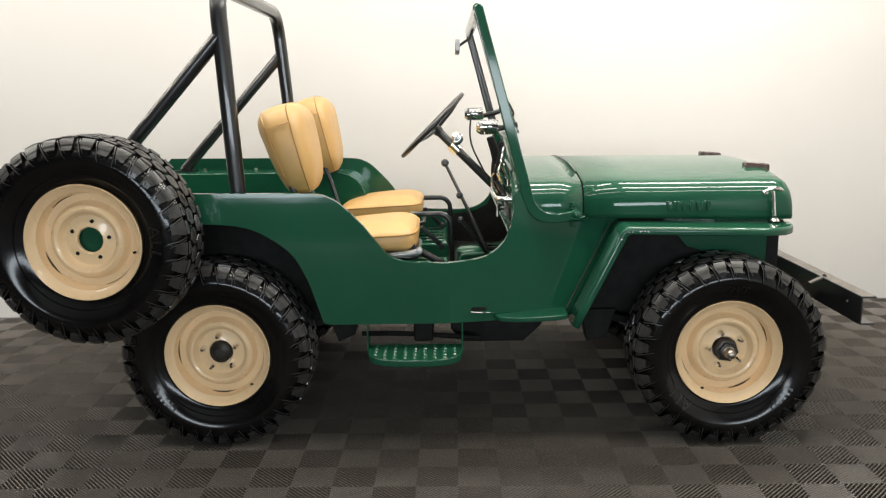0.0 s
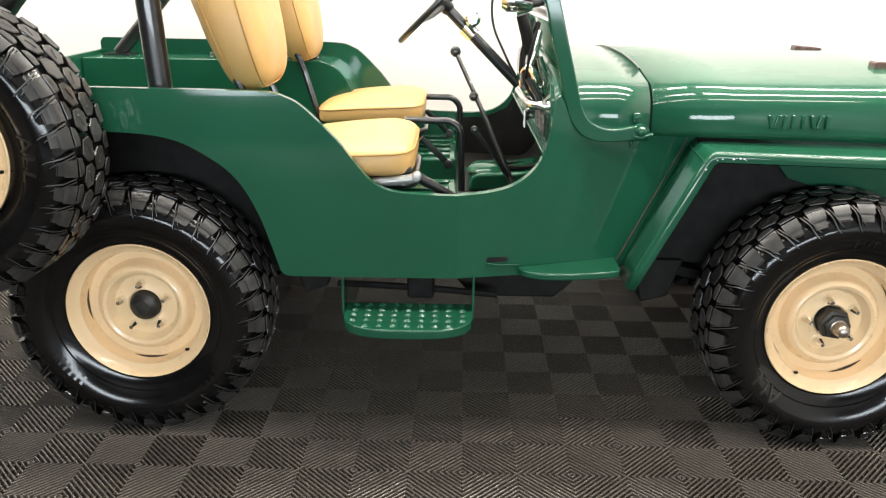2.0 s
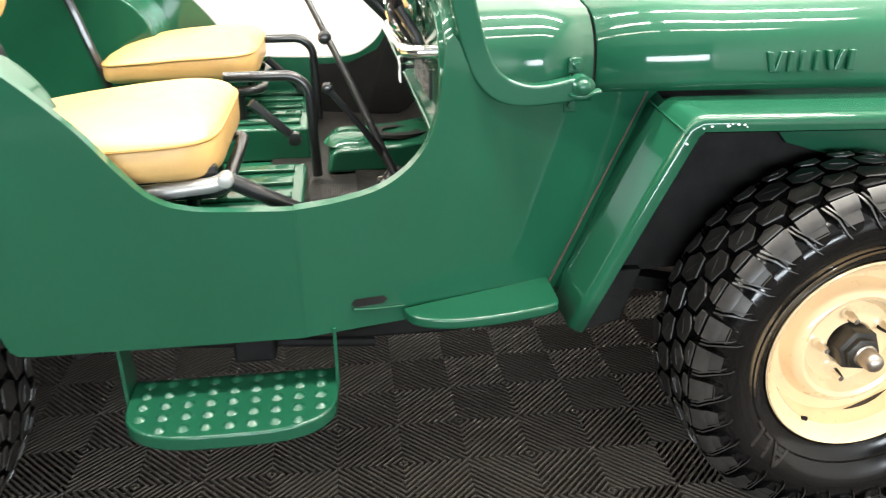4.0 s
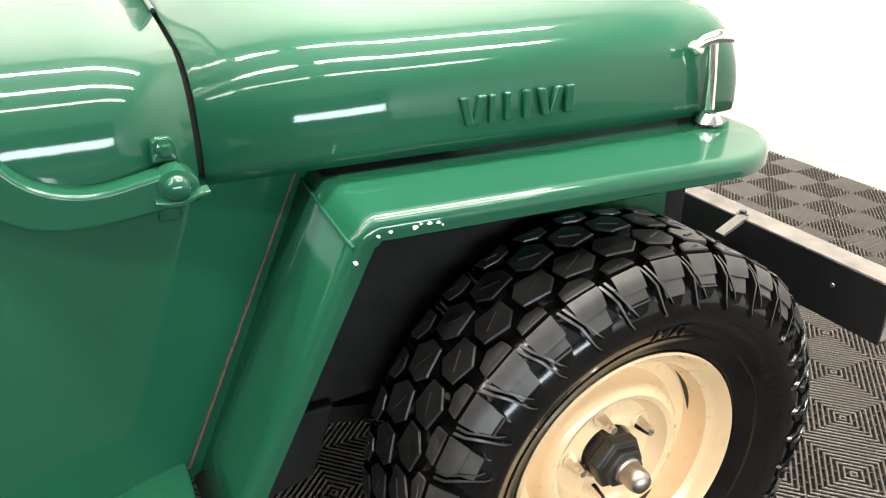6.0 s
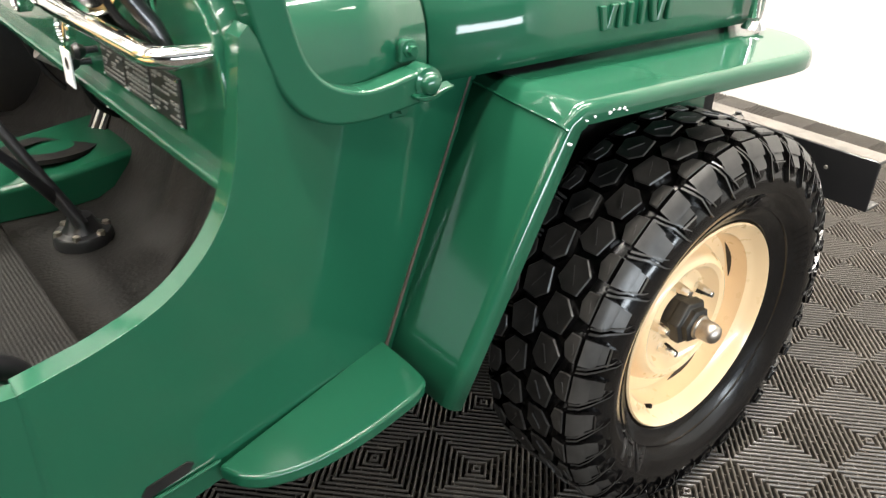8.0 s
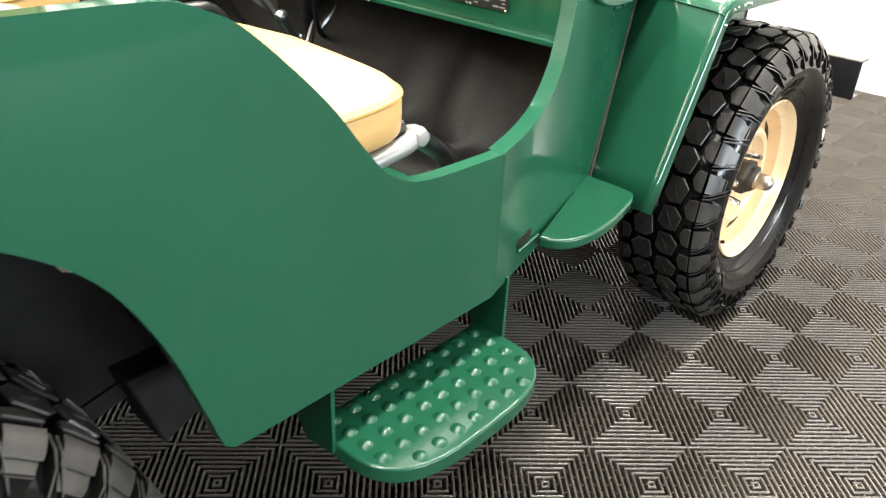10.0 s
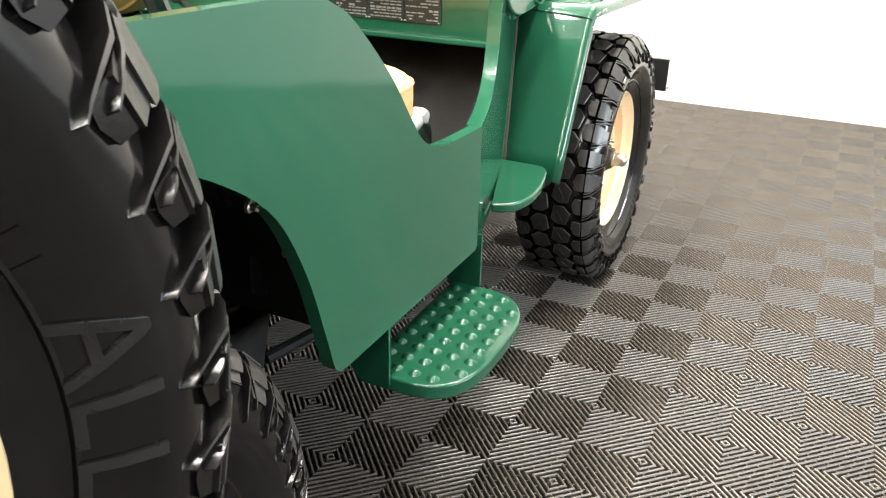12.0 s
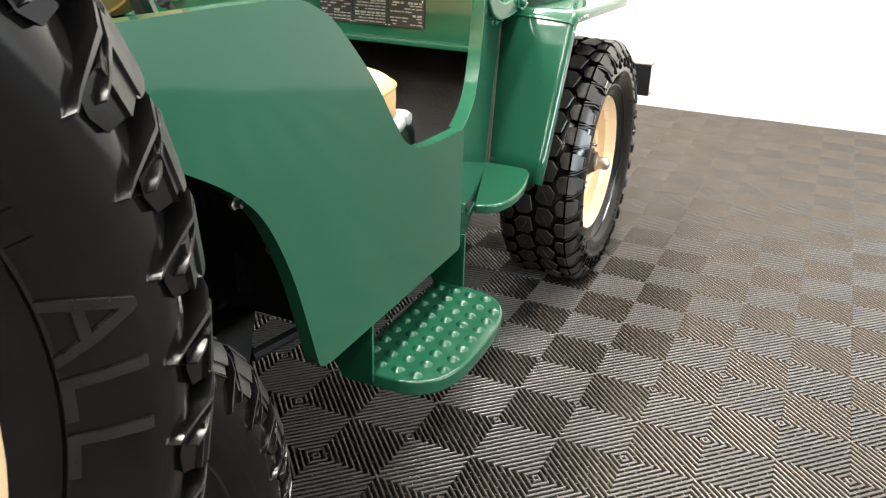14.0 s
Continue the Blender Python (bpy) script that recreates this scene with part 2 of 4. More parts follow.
def tyre_mesh():
    """Mud-terrain tyre about the y axis; the outer side faces -y. Slot 0 is the side wall, slot 1 the scuffed tread."""
    prof = [(0.203, -0.060), (0.210, -0.072), (0.217, -0.0800), (0.228, -0.0835), (0.240, -0.0905), (0.253, -0.0985), (0.268, -0.1070), (0.287, -0.1150), (0.306, -0.1180), (0.324, -0.1145), (0.338, -0.1065), (0.350, -0.096), (0.362, -0.080), (0.3735, -0.045), (0.3760, 0.0)]
    prof = prof + [(r, -y) for r, y in prof[-2::-1]]
    bm = lathe(prof, 120, closed=True)
    carcass = bm.verts[:]
    n = 34
    step = 2 * math.pi / n
    rt = random.Random(5)

    def pt(r, a, y):
        return bm.verts.new((r * math.cos(a), y, r * math.sin(a)))

    def ring(lo, hi, tread):
        for i in range(len(lo)):
            k = (i + 1) % len(lo)
            bm.faces.new((lo[i], lo[k], hi[k], hi[i])).material_index = tread

    def inset(cells, k):
        ca = sum(c[0] for c in cells) / len(cells)
        cy = sum(c[1] for c in cells) / len(cells)
        return [(ca + (a - ca) * k, cy + (y - cy) * k) for a, y in cells]

    def block(cells, r0, r1):
        """A raised block over a polygon of (angle, y) with a chamfered top."""
        lo = [pt(r0, a, y) for a, y in cells]
        mid = [pt(r1 - 0.0024, a, y) for a, y in inset(cells, 0.985)]
        hi = [pt(r1, a, y) for a, y in inset(cells, 0.92)]
        ring(lo, mid, 0)
        ring(mid, hi, 1)
        bm.faces.new(hi).material_index = 1
    for s in (-1, 1):
        for i in range(n):
            a = i * step + (step / 2 if s > 0 else 0) + rt.uniform(-0.005, 0.005)
            long = i % 2
            w = step * (0.360 if long else 0.340)
            ye = s * (0.086 if long else 0.083)
            top = R_TYRE - rt.uniform(0, 0.0015)
            sk = rt.uniform(-0.006, 0.006)
            block([(a - w * 0.95, s * 0.064), (a - w * 0.1, s * 0.058), (a + w * 0.85, s * 0.066), (a + w + sk, s * 0.080), (a + w * 0.97 + sk, ye), (a - w * 0.97 + sk, ye), (a - w + sk, s * 0.077)], 0.364, top)
            # sipe across the block
            block([(a - w * 0.35, s * 0.074), (a - w * 0.28, s * 0.072), (a + w * 0.40, s * 0.078), (a + w * 0.34, s * 0.080)], 0.380, top + 0.0006)
            # sloped shoulder of the lug: two facets down to a thin ledge on the side wall
            toe = 0.337 if long else 0.343
            rows = [(0.3730, 0.0870, 0.95), (0.3812, 0.0890, 0.97), (0.3750, 0.0970, 0.97), (0.3640, 0.1055, 0.95), (0.3580, 0.1090, 0.93), (0.3570, 0.1062, 0.84), (0.3440, 0.1155, 0.80), (toe, 0.1200, 0.72), (toe - 0.003, 0.1150, 0.68)]
            lft, rgt = [], []
            for r, y, k in rows:
                lft.append(pt(r, a + sk - w * k, s * y))
                rgt.append(pt(r, a + sk + w * k, s * y))
            for k in range(len(rows) - 1):
                bm.faces.new((lft[k], rgt[k], rgt[k + 1], lft[k + 1])).material_index = 1 if k < 7 else 0
            for edge in (lft, rgt):
                low = [bm.verts.new((v.co.x * 0.952, v.co.y - s * 0.014, v.co.z * 0.952)) for v in edge]
                for k in range(len(edge) - 1):
                    bm.faces.new((edge[k], edge[k + 1], low[k + 1], low[k]))
            # twin slanted bars in the gap beside each lug, one drawn out to a point on the side wall
            for off, tip in ((-0.062, 0.322), (0.062, 0.304)):
                c = a + step * (0.5 + off)
                wd = step * 0.040
                line = ((0.3720, 0.0830, 0.0, 1.0), (0.3640, 0.0975, -0.012, 1.0), (0.3500, 0.1080, -0.032, 0.9), (tip + 0.010, 0.1175, -0.055, 0.7), (tip, 0.1190, -0.072, 0.3))
                lo = [[pt(r - 0.016, c + lean + q * wd * k, s * (y - 0.016)) for q in (-1, 1)] for r, y, lean, k in line]
                hi = [[pt(r + 0.0050, c + lean + q * wd * k * 0.75, s * (y + 0.0040)) for q in (-1, 1)] for r, y, lean, k in line]
                for k in range(len(line) - 1):
                    bm.faces.new((hi[k][0], hi[k][1], hi[k + 1][1], hi[k + 1][0])).material_index = 1
                    bm.faces.new((lo[k][0], hi[k][0], hi[k + 1][0], lo[k + 1][0]))
                    bm.faces.new((hi[k][1], lo[k][1], lo[k + 1][1], hi[k + 1][1]))
                bm.faces.new((hi[0][0], lo[0][0], lo[0][1], hi[0][1]))
                bm.faces.new((hi[-1][0], hi[-1][1], lo[-1][1], lo[-1][0]))
            # flat pad on the side wall below the lug
            pad_in = [pt(r, a + sk + q * w, s * y) for r, y, q in ((toe + 0.002, 0.1030, -0.72), (toe + 0.002, 0.1030, 0.78), (toe - 0.020, 0.1100, 0.62), (toe - 0.022, 0.1100, 0.05), (toe - 0.017, 0.1100, -0.62))]
            pad_out = [bm.verts.new((v.co.x, v.co.y + s * (0.0140 if k < 2 else 0.0090), v.co.z)) for k, v in enumerate(pad_in)]
            bm.faces.new(pad_out)
            ring(pad_in, pad_out, 0)
            # six-sided centre block with a short sipe
            c = a + step * 0.5
            h = step * 0.435
            block([(c - h, s * 0.010), (c + h * 0.45, s * 0.002), (c + h, s * 0.020), (c + h * 0.9, s * 0.048), (c - h * 0.35, s * 0.058), (c - h * 1.05, s * 0.038)], 0.367, R_TYRE + rt.uniform(-0.0008, 0.001))
            block([(c - h * 0.5, s * 0.022), (c - h * 0.45, s * 0.019), (c + h * 0.5, s * 0.034), (c + h * 0.45, s * 0.037)], 0.380, R_TYRE + 0.0018)
    for v in bm.verts:
        if v.co.x ** 2 + v.co.z ** 2 > 0.116:
            v.co += 0.0022 * noise.noise_vector(v.co * 26) + 0.0010 * noise.noise_vector(v.co * 90)
    # raised rings on the side wall
    for s in (-1, 1):
        for r, y in ((0.2480, 0.0955),):
            y *= s
            lathe([(r - 0.0025, y - s * 0.004), (r - 0.0015, y + s * 0.0016), (r + 0.0015, y + s * 0.0016), (r + 0.0025, y - s * 0.004)], 96, bm)
    # the tread is moulded in one with the carcass: a root runs from each lug into it
    co = np.array([v.co for v in carcass])
    seen = set(carcass)
    for v in bm.verts[:]:
        if v in seen:
            continue
        piece, todo = [], [v]
        seen.add(v)
        while todo:
            q = todo.pop()
            piece.append(q)
            for e in q.link_edges:
                o = e.other_vert(q)
                if o not in seen:
                    seen.add(o)
                    todo.append(o)
        foot = min(piece, key=lambda q: q.co.x ** 2 + q.co.z ** 2)
        root = carcass[int(((co - np.array(foot.co)) ** 2).sum(1).argmin())]
        bm.edges.new((foot, root))
    for v in bm.verts:
        drawn_in(v)
    return bm


def word_mesh(text, size):
    """Letters of the built-in font, as a mesh in the xy plane."""
    cu = bpy.data.curves.new("letters", "FONT")
    cu.body, cu.size, cu.extrude, cu.align_x, cu.space_character = text, size, 0.0015, "CENTER", 1.1
    ob = new("letters", cu)
    bpy.context.view_layer.update()
    me = bpy.data.meshes.new_from_object(ob.evaluated_get(bpy.context.evaluated_depsgraph_get()))
    bm = bmesh.new()
    bm.from_mesh(me)
    bpy.data.objects.remove(ob)
    bpy.data.curves.remove(cu)
    bpy.data.meshes.remove(me)
    return bm


WALL_LINE = ((0.228, -0.0835), (0.240, -0.0905), (0.253, -0.0985), (0.268, -0.1070), (0.287, -0.1150), (0.306, -0.1180), (0.324, -0.1145))


def wall_y(r):
    for (r0, y0), (r1, y1) in zip(WALL_LINE, WALL_LINE[1:]):
        if r <= r1:
            return y0 + (y1 - y0) * (r - r0) / (r1 - r0)
    return WALL_LINE[-1][1]


def on_sidewall(bm, angle, r):
    """Bends letters round the outer side wall; angle in degrees, 90 at the top."""
    for axis in (0, 1):
        lo, hi = min(v.co[axis] for v in bm.verts), max(v.co[axis] for v in bm.verts)
        for k in range(1, int((hi - lo) / 0.005) + 1):
            n = Vector((1 - axis, axis, 0))
            bmesh.ops.bisect_plane(bm, geom=bm.verts[:] + bm.edges[:] + bm.faces[:], plane_co=n * (lo + k * 0.005), plane_no=n)
    for v in bm.verts:
        a = radians(angle) - v.co.x / r
        rr = r + v.co.y
        y = wall_y(rr)
        v.co = (rr * math.cos(a), y - 0.0026 if v.co.z > 0 else y + 0.004, rr * math.sin(a))
        drawn_in(v)
    return bm


def stroke_band(bm, angle, r, n):
    """Unreadable raised writing: plain bars along the side wall."""
    for i in range(n):
        a0 = radians(angle) + i * 0.075
        c, d = a0 + 0.012, a0 + 0.040
        vs = [bm.verts.new((q * math.cos(a), wall_y(q) + 0.002, q * math.sin(a))) for q, a in ((r, c), (r, d), (r + 0.026, d), (r + 0.026, c))]
        ws = [bm.verts.new((v.co.x, v.co.y - 0.0032, v.co.z)) for v in vs]
        bm.faces.new(ws)
        for k in range(4):
            bm.faces.new((vs[k], vs[(k + 1) % 4], ws[(k + 1) % 4], ws[k]))
    for v in bm.verts:
        drawn_in(v)
    return bm


TYRE = None


def wheel(x, y, z, turn=0.0, side=-1, nuts=90, hub="cap", words=(), bars=(), proud=0.022, slots=-7):
    """A steel wheel set inboard of its wider tyre, which stands proud; y is the tyre's middle, side -1 the walk's side."""
    global TYRE
    outset = Matrix.Translation((0, -proud, 0))
    disc = lathe([(r * 0.973, y) for r, y in ((0.205, 0.018), (0.214, 0.022), (0.219, 0.025), (0.214, 0.016), (0.196, 0.008), (0.192, -0.01), (0.192, -0.045), (0.200, -0.080), (0.212, -0.092), (0.2165, -0.104),
                  (0.2135, -0.1075), (0.207, -0.101), (0.200, -0.090), (0.192, -0.083), (0.185, -0.078), (0.181, -0.058), (0.174, -0.034), (0.166, -0.026), (0.156, -0.026), (0.147, -0.034), (0.138, -0.056), (0.130, -0.066), (0.120, -0.070), (0.111, -0.066), (0.102, -0.048), (0.095, -0.040),
                  (0.078, -0.041), (0.052, -0.047), (0.048, -0.043), (0.047, -0.030), (0.090, -0.026), (0.180, -0.035), (0.188, -0.03))], 64)
    w = part("wheel", disc, CREAM, jeep, "cream painted steel wheel")
    w.matrix_basis = Matrix.Translation((x, y - proud * side, z)) @ (Matrix.Rotation(math.pi, 4, "Z") if side > 0 else Matrix()) @ Matrix.Rotation(radians(turn), 4, "Y")
    if TYRE is None:
        t = part("tyre", tyre_mesh(), RUBBER, w, "black mud-terrain tyre with chunky tread blocks", sharp=30)
        TYRE = t.data
        TYRE.materials.append(TREAD)
    else:
        t = new("tyre", TYRE)
        t.parent = w
        tagged(t, "black mud-terrain tyre with chunky tread blocks")
    t.matrix_basis = outset
    # dark hand slots round the disc
    for k in range(4):
        a0 = radians(slots - 17 + 90 * k)
        s = bmesh.new()
        ring = []
        for i in range(7):
            a = a0 + radians(34) * i / 6
            ww = 0.0014 * math.sin(math.pi * (i + 0.25) / 6.5)
            ring.append([s.verts.new((r * math.cos(a), yy, r * math.sin(a))) for r, yy in ((0.1716 - ww, -0.0430 + 3.5 * ww), (0.1716 + ww, -0.0430 - 3.5 * ww))])
        for p, q in zip(ring, ring[1:]):
            s.faces.new((p[0], p[1], q[1], q[0]))
        part("slot", s, RUST, w)
    # valve
    va = radians(-52)
    p = Vector((0.186 * math.cos(va), -0.068, 0.186 * math.sin(va)))
    part("valve", tube([p + Vector((0, 0.012, 0)), p - Vector((0.004 * math.cos(va), 0.008, 0.004 * math.sin(va))), p - Vector((0.010 * math.cos(va), 0.020, 0.010 * math.sin(va)))], [0.0055, 0.004, 0.005], 8), DULL, w)
    for k in range(5):
        a = radians(nuts + turn + 72 * k)
        c = Vector((0.0698 * math.cos(a), 0, 0.0698 * math.sin(a)))
        if hub == "spare":
            part("bolt_hole", lathe([(0.0, -0.046), (0.0065, -0.046), (0.0075, -0.0445), (0.0075, -0.040)], 12, at=c), DULL, w)
        else:
            nut = lathe([(0.0, -0.080), (0.006, -0.080), (0.0075, -0.077), (0.0095, -0.064), (0.0105, -0.062), (0.0115, -0.050), (0.0125, -0.043)], 6 if hub == "cap" else 8, at=c)
            part("lug_nut", nut, CHROME, w)
    if hub == "cap":
        part("hub", lathe([(0.0, -0.070), (0.020, -0.070), (0.024, -0.066), (0.038, -0.062), (0.043, -0.056), (0.045, -0.035)], 32), IRON, w, "black rear hub flange")
    elif hub == "lock":
        part("hub", lathe([(0.0, -0.098), (0.030, -0.098), (0.036, -0.095), (0.0365, -0.084), (0.046, -0.082), (0.048, -0.078), (0.048, -0.062), (0.045, -0.060), (0.046, -0.035)], 6), IRON, w, "greasy dark locking hub", bevel=0.002)
        part("hub_cap", lathe([(0.0, -0.142), (0.008, -0.1415), (0.016, -0.137), (0.0195, -0.130), (0.0205, -0.120), (0.0205, -0.105), (0.024, -0.103), (0.024, -0.096)], 32), STEEL, w, "bare steel spindle cap")
    else:
        part("carrier_plate", lathe([(0.0, -0.012), (0.06, -0.012), (0.06, -0.004), (0.0, -0.004)], 32), GREEN, w, "green spare wheel mount plate")
    for text, ang, r, size in words:
        part("side_lettering", on_sidewall(word_mesh(text, size), ang, r), LETTER, w).matrix_basis = outset
    for ang, r, n in bars:
        for i in range(n):
            part("raised_bar", stroke_band(bmesh.new(), ang + i * 4.3, r, 1), RUBBER, w).matrix_basis = outset
    return w


wheel(0.0, -0.612, 0.3735, -7, nuts=94, hub="cap", bars=((200, 0.262, 6), (-57, 0.262, 6)))
wheel(2.022, -0.640, 0.372, 69, nuts=105, hub="lock", slots=4, words=(("M/T", 155, 0.254, 0.036), ("ALL", 291, 0.247, 0.066)), bars=((15, 0.262, 6), (75, 0.262, 7)))
wheel(0.0, 0.612, 0.3735, 30, 1, hub="cap")
wheel(2.022, 0.640, 0.372, 10, 1, hub="lock")
wheel(-0.374, -0.842, 0.883, -39, nuts=80, hub="spare", words=(("ALL", -39, 0.247, 0.066),), bars=((-20, 0.236, 5), (-165, 0.252, 7)), proud=0.008, slots=-9)
part("spare_carrier", tube(bend([(-0.382, -0.81, 0.88), (-0.382, -0.74, 0.88), (-0.38, -0.70, 0.86)], 0.03), 0.022, bm=box(-0.47, -0.25, -0.745, -0.727, 0.78, 1.0)), GREEN, jeep)

# -- tub sides
TOP = 1.026
cut = spline([(0.30, 1.023), (0.42, 1.019), (0.47, 1.005), (0.515, 0.978), (0.60, 0.895), (0.655, 0.825), (0.70, 0.777), (0.765, 0.754), (0.90, 0.747)], 5)
arch = spline([(0.432, 0.522), (0.412, 0.590), (0.378, 0.690), (0.325, 0.785), (0.245, 0.850), (0.144, 0.895), (-0.02, 0.909), (-0.18, 0.892), (-0.30, 0.84), (-0.38, 0.75), (-0.43, 0.62), (-0.45, 0.55)], 5)
rear_outline = [(0.9202, 0.747)] + cut[::-1] + [(-0.60, TOP + 0.004), (-0.615, TOP - 0.012), (-0.615, 0.56), (-0.60, 0.55)] + arch[:0:-1] + [(0.428, 0.536), (0.434, 0.519), (0.446, 0.5095), (0.470, 0.507), (0.9202, 0.507)]


def taper(x, y, z):
    s = 1 if y > 0 else -1
    return (x, y - s * max(0.0, x - 0.92) * 0.283, z)


front_cut = spline([(0.9212, 0.747), (1.00, 0.750), (1.068, 0.763), (1.117, 0.791), (1.150, 0.828), (1.166, 0.868), (1.171, 0.884)], 5)
front_outline = front_cut + [(1.177, 0.920), (1.182, 0.960), (1.188, 1.000), (1.200, 1.010), (1.210, 0.996), (1.222, 0.966), (1.239, 0.940), (1.262, 0.908), (1.30, 0.900), (1.45, 0.900), (1.612, 0.885), (1.425, 0.515), (1.39, 0.493), (0.9212, 0.507)]
for s in (-1, 1):
    a, b = (-0.725, -0.703) if s < 0 else (0.725, 0.703)
    side_line = [(x, z + (0.066 * max(0.0, z - 0.76) if s > 0 else 0.0)) for x, z in rear_outline]
    bm = prism(side_line, a, b)
    for zz in (0.76, 0.80, 0.84, 0.88, 0.92, 0.955, 0.985, 1.008):
        bmesh.ops.bisect_plane(bm, geom=bm.verts[:] + bm.edges[:] + bm.faces[:], plane_co=(0, 0, zz), plane_no=(0, 0, 1))
    for v in bm.verts:      # the pressing leans in a little towards its top edge
        v.co.y -= s * 0.16 * max(0.0, v.co.z - 0.76) ** 2.3
    part("body_side", bm, GREEN, jeep, bevel=0.008)
    bm = prism(front_outline, a, b * 0.990, warp=taper)
    for axis, cuts in ((0, (0.97, 1.03, 1.09, 1.24, 1.30, 1.36, 1.42, 1.48, 1.54)), (2, (0.58, 0.66, 0.72, 0.80, 0.86))):
        for k in cuts:
            bmesh.ops.bisect_plane(bm, geom=bm.verts[:] + bm.edges[:] + bm.faces[:], plane_co=[k if i == axis else 0 for i in range(3)], plane_no=[float(i == axis) for i in range(3)])
    part("cowl_side", bm, GREEN, jeep, bevel=0.010)
    part("seam_filler", box(0.914, 0.927, min(s * 0.705, s * 0.7242), max(s * 0.705, s * 0.7242), 0.511, 0.743), GREEN, jeep)
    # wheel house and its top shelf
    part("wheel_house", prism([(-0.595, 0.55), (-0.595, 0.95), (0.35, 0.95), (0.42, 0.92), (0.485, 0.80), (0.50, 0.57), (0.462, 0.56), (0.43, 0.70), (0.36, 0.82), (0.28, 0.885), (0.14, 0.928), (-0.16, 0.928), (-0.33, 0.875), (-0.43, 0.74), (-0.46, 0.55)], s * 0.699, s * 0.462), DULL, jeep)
    part("wheel_house_wall", prism([(-0.595, 0.57), (-0.595, 0.985)] + spline([(0.36, 0.985), (0.43, 0.960), (0.485, 0.895), (0.515, 0.80), (0.52, 0.70)], 4) + [(0.52, 0.57)], s * 0.460, s * 0.448), GREEN, jeep, bevel=0.004)
    part("wheel_house_front", prism(spline([(0.36, 0.985), (0.43, 0.960), (0.485, 0.895), (0.515, 0.80), (0.52, 0.70)], 4) + [(0.52, 0.57), (0.505, 0.57)] + spline([(0.505, 0.70), (0.50, 0.80), (0.470, 0.885), (0.418, 0.948), (0.35, 0.972)], 4), s * 0.699, s * 0.4605), GREEN, jeep)
    part("side_shelf", box(-0.595, 0.352, min(s * 0.4605, s * 0.699), max(s * 0.4605, s * 0.699), 0.972, 0.985), GREEN, jeep, bevel=0.003)
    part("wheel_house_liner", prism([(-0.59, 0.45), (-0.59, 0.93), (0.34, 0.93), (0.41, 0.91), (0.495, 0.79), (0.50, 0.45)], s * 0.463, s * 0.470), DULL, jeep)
for q in ((0.300, 0.800), (0.362, 0.719)):
    part("arch_bolt", lathe([(0, -0.012), (0.0045, -0.011), (0.005, -0.003), (0.008, -0.002), (0.008, 0.003)], 6, at=(q[0] + 0.012, -0.70, q[1])), STEEL, jeep)
part("tailgate", box(-0.615, -0.597, -0.70, 0.70, 0.56, 1.0), GREEN, jeep, bevel=0.004)
part("floor_pan", prism([(-0.60, -0.445), (0.53, -0.445), (0.53, -0.695), (0.92, -0.695), (1.38, -0.565), (1.38, 0.565), (0.92, 0.695), (0.53, 0.695), (0.53, 0.445), (-0.60, 0.445)], 0.545, 0.562, "xy"), GREEN, jeep)
part("rocker_lip", prism([(0.53, 0.505), (0.915, 0.505), (0.915, 0.518), (0.53, 0.520)], -0.70, -0.66), GREEN, jeep)

# -- cowl, hood, firewall


def hood_section(x, hw, zc, zb, n=14):
    """Half round section from the near lower edge over the crown to the far one."""
    pts = [(-hw, zb), (-hw - 0.002, zb + 0.018), (-hw - 0.002, zc - 0.150), (-hw - 0.0015, zc - 0.132), (-hw + 0.003, zc - 0.107), (-hw + 0.012, zc - 0.085), (-hw + 0.026, zc - 0.068), (-hw + 0.043, zc - 0.055)]
    y0 = hw - 0.064
    for i in range(n + 1):
        y = -y0 + 2 * y0 * i / n
        pts.append((y, zc - 0.045 * (abs(y) / y0) ** 2.4))
    pts += [(-y, z) for y, z in pts[7::-1]]
    return [(x, y, z) for y, z in pts]


def cowl_section(x):
    """The cowl spreads at its rear edge to meet the body side."""
    w = max(0.608 - 0.045 * (x - 1.2), 0.7085 - max(0.0, x - 0.92) * 0.283)
    return hood_section(x, w, 1.083 - 0.012 * (x - 1.2), 0.880)


cowl = loft([cowl_section(x) for x in (1.188, 1.21, 1.24, 1.28, 1.36, 1.456)])
thicken(part("cowl", cowl, GREEN, jeep), 0.012)
st = [(1.464, 0), (1.7, 0), (1.95, 0), (2.15, 0), (2.235, 0), (2.262, 0.003), (2.280, 0.009), (2.293, 0.018), (2.301, 0.029), (2.306, 0.042)]
hood = loft([hood_section(x, 0.594 - 0.034 * (x - 1.46) / 0.85 - d * 0.3, 1.080 - 0.004 * (x - 1.46) / 0.85 - d, 0.895 - 0.021 * (x - 1.46) / 0.85) for x, d in st])
hood_ob = thicken(part("hood", hood, GREEN, jeep), 0.010)
part("hood_gap_seal", loft([hood_section(x, 0.587, 1.066, 0.905) for x in (1.448, 1.472)]), DULL, jeep)
part("firewall", prism([(-0.57, 0.56), (0.57, 0.56), (0.57, 0.9), (0.45, 1.0), (-0.45, 1.0), (-0.57, 0.9)], 1.405, 1.42, "yz"), DULL, jeep)
floor_mat = tagged(part("floor_mat", prism([(0.82, -0.69), (0.95, -0.69), (1.22, -0.60), (1.22, 0.60), (0.95, 0.69), (0.82, 0.69)], 0.5625, 0.570, "xy"), MATT), "black ribbed rubber mat lying creased on the floor pan", "floor mat")
tb = []
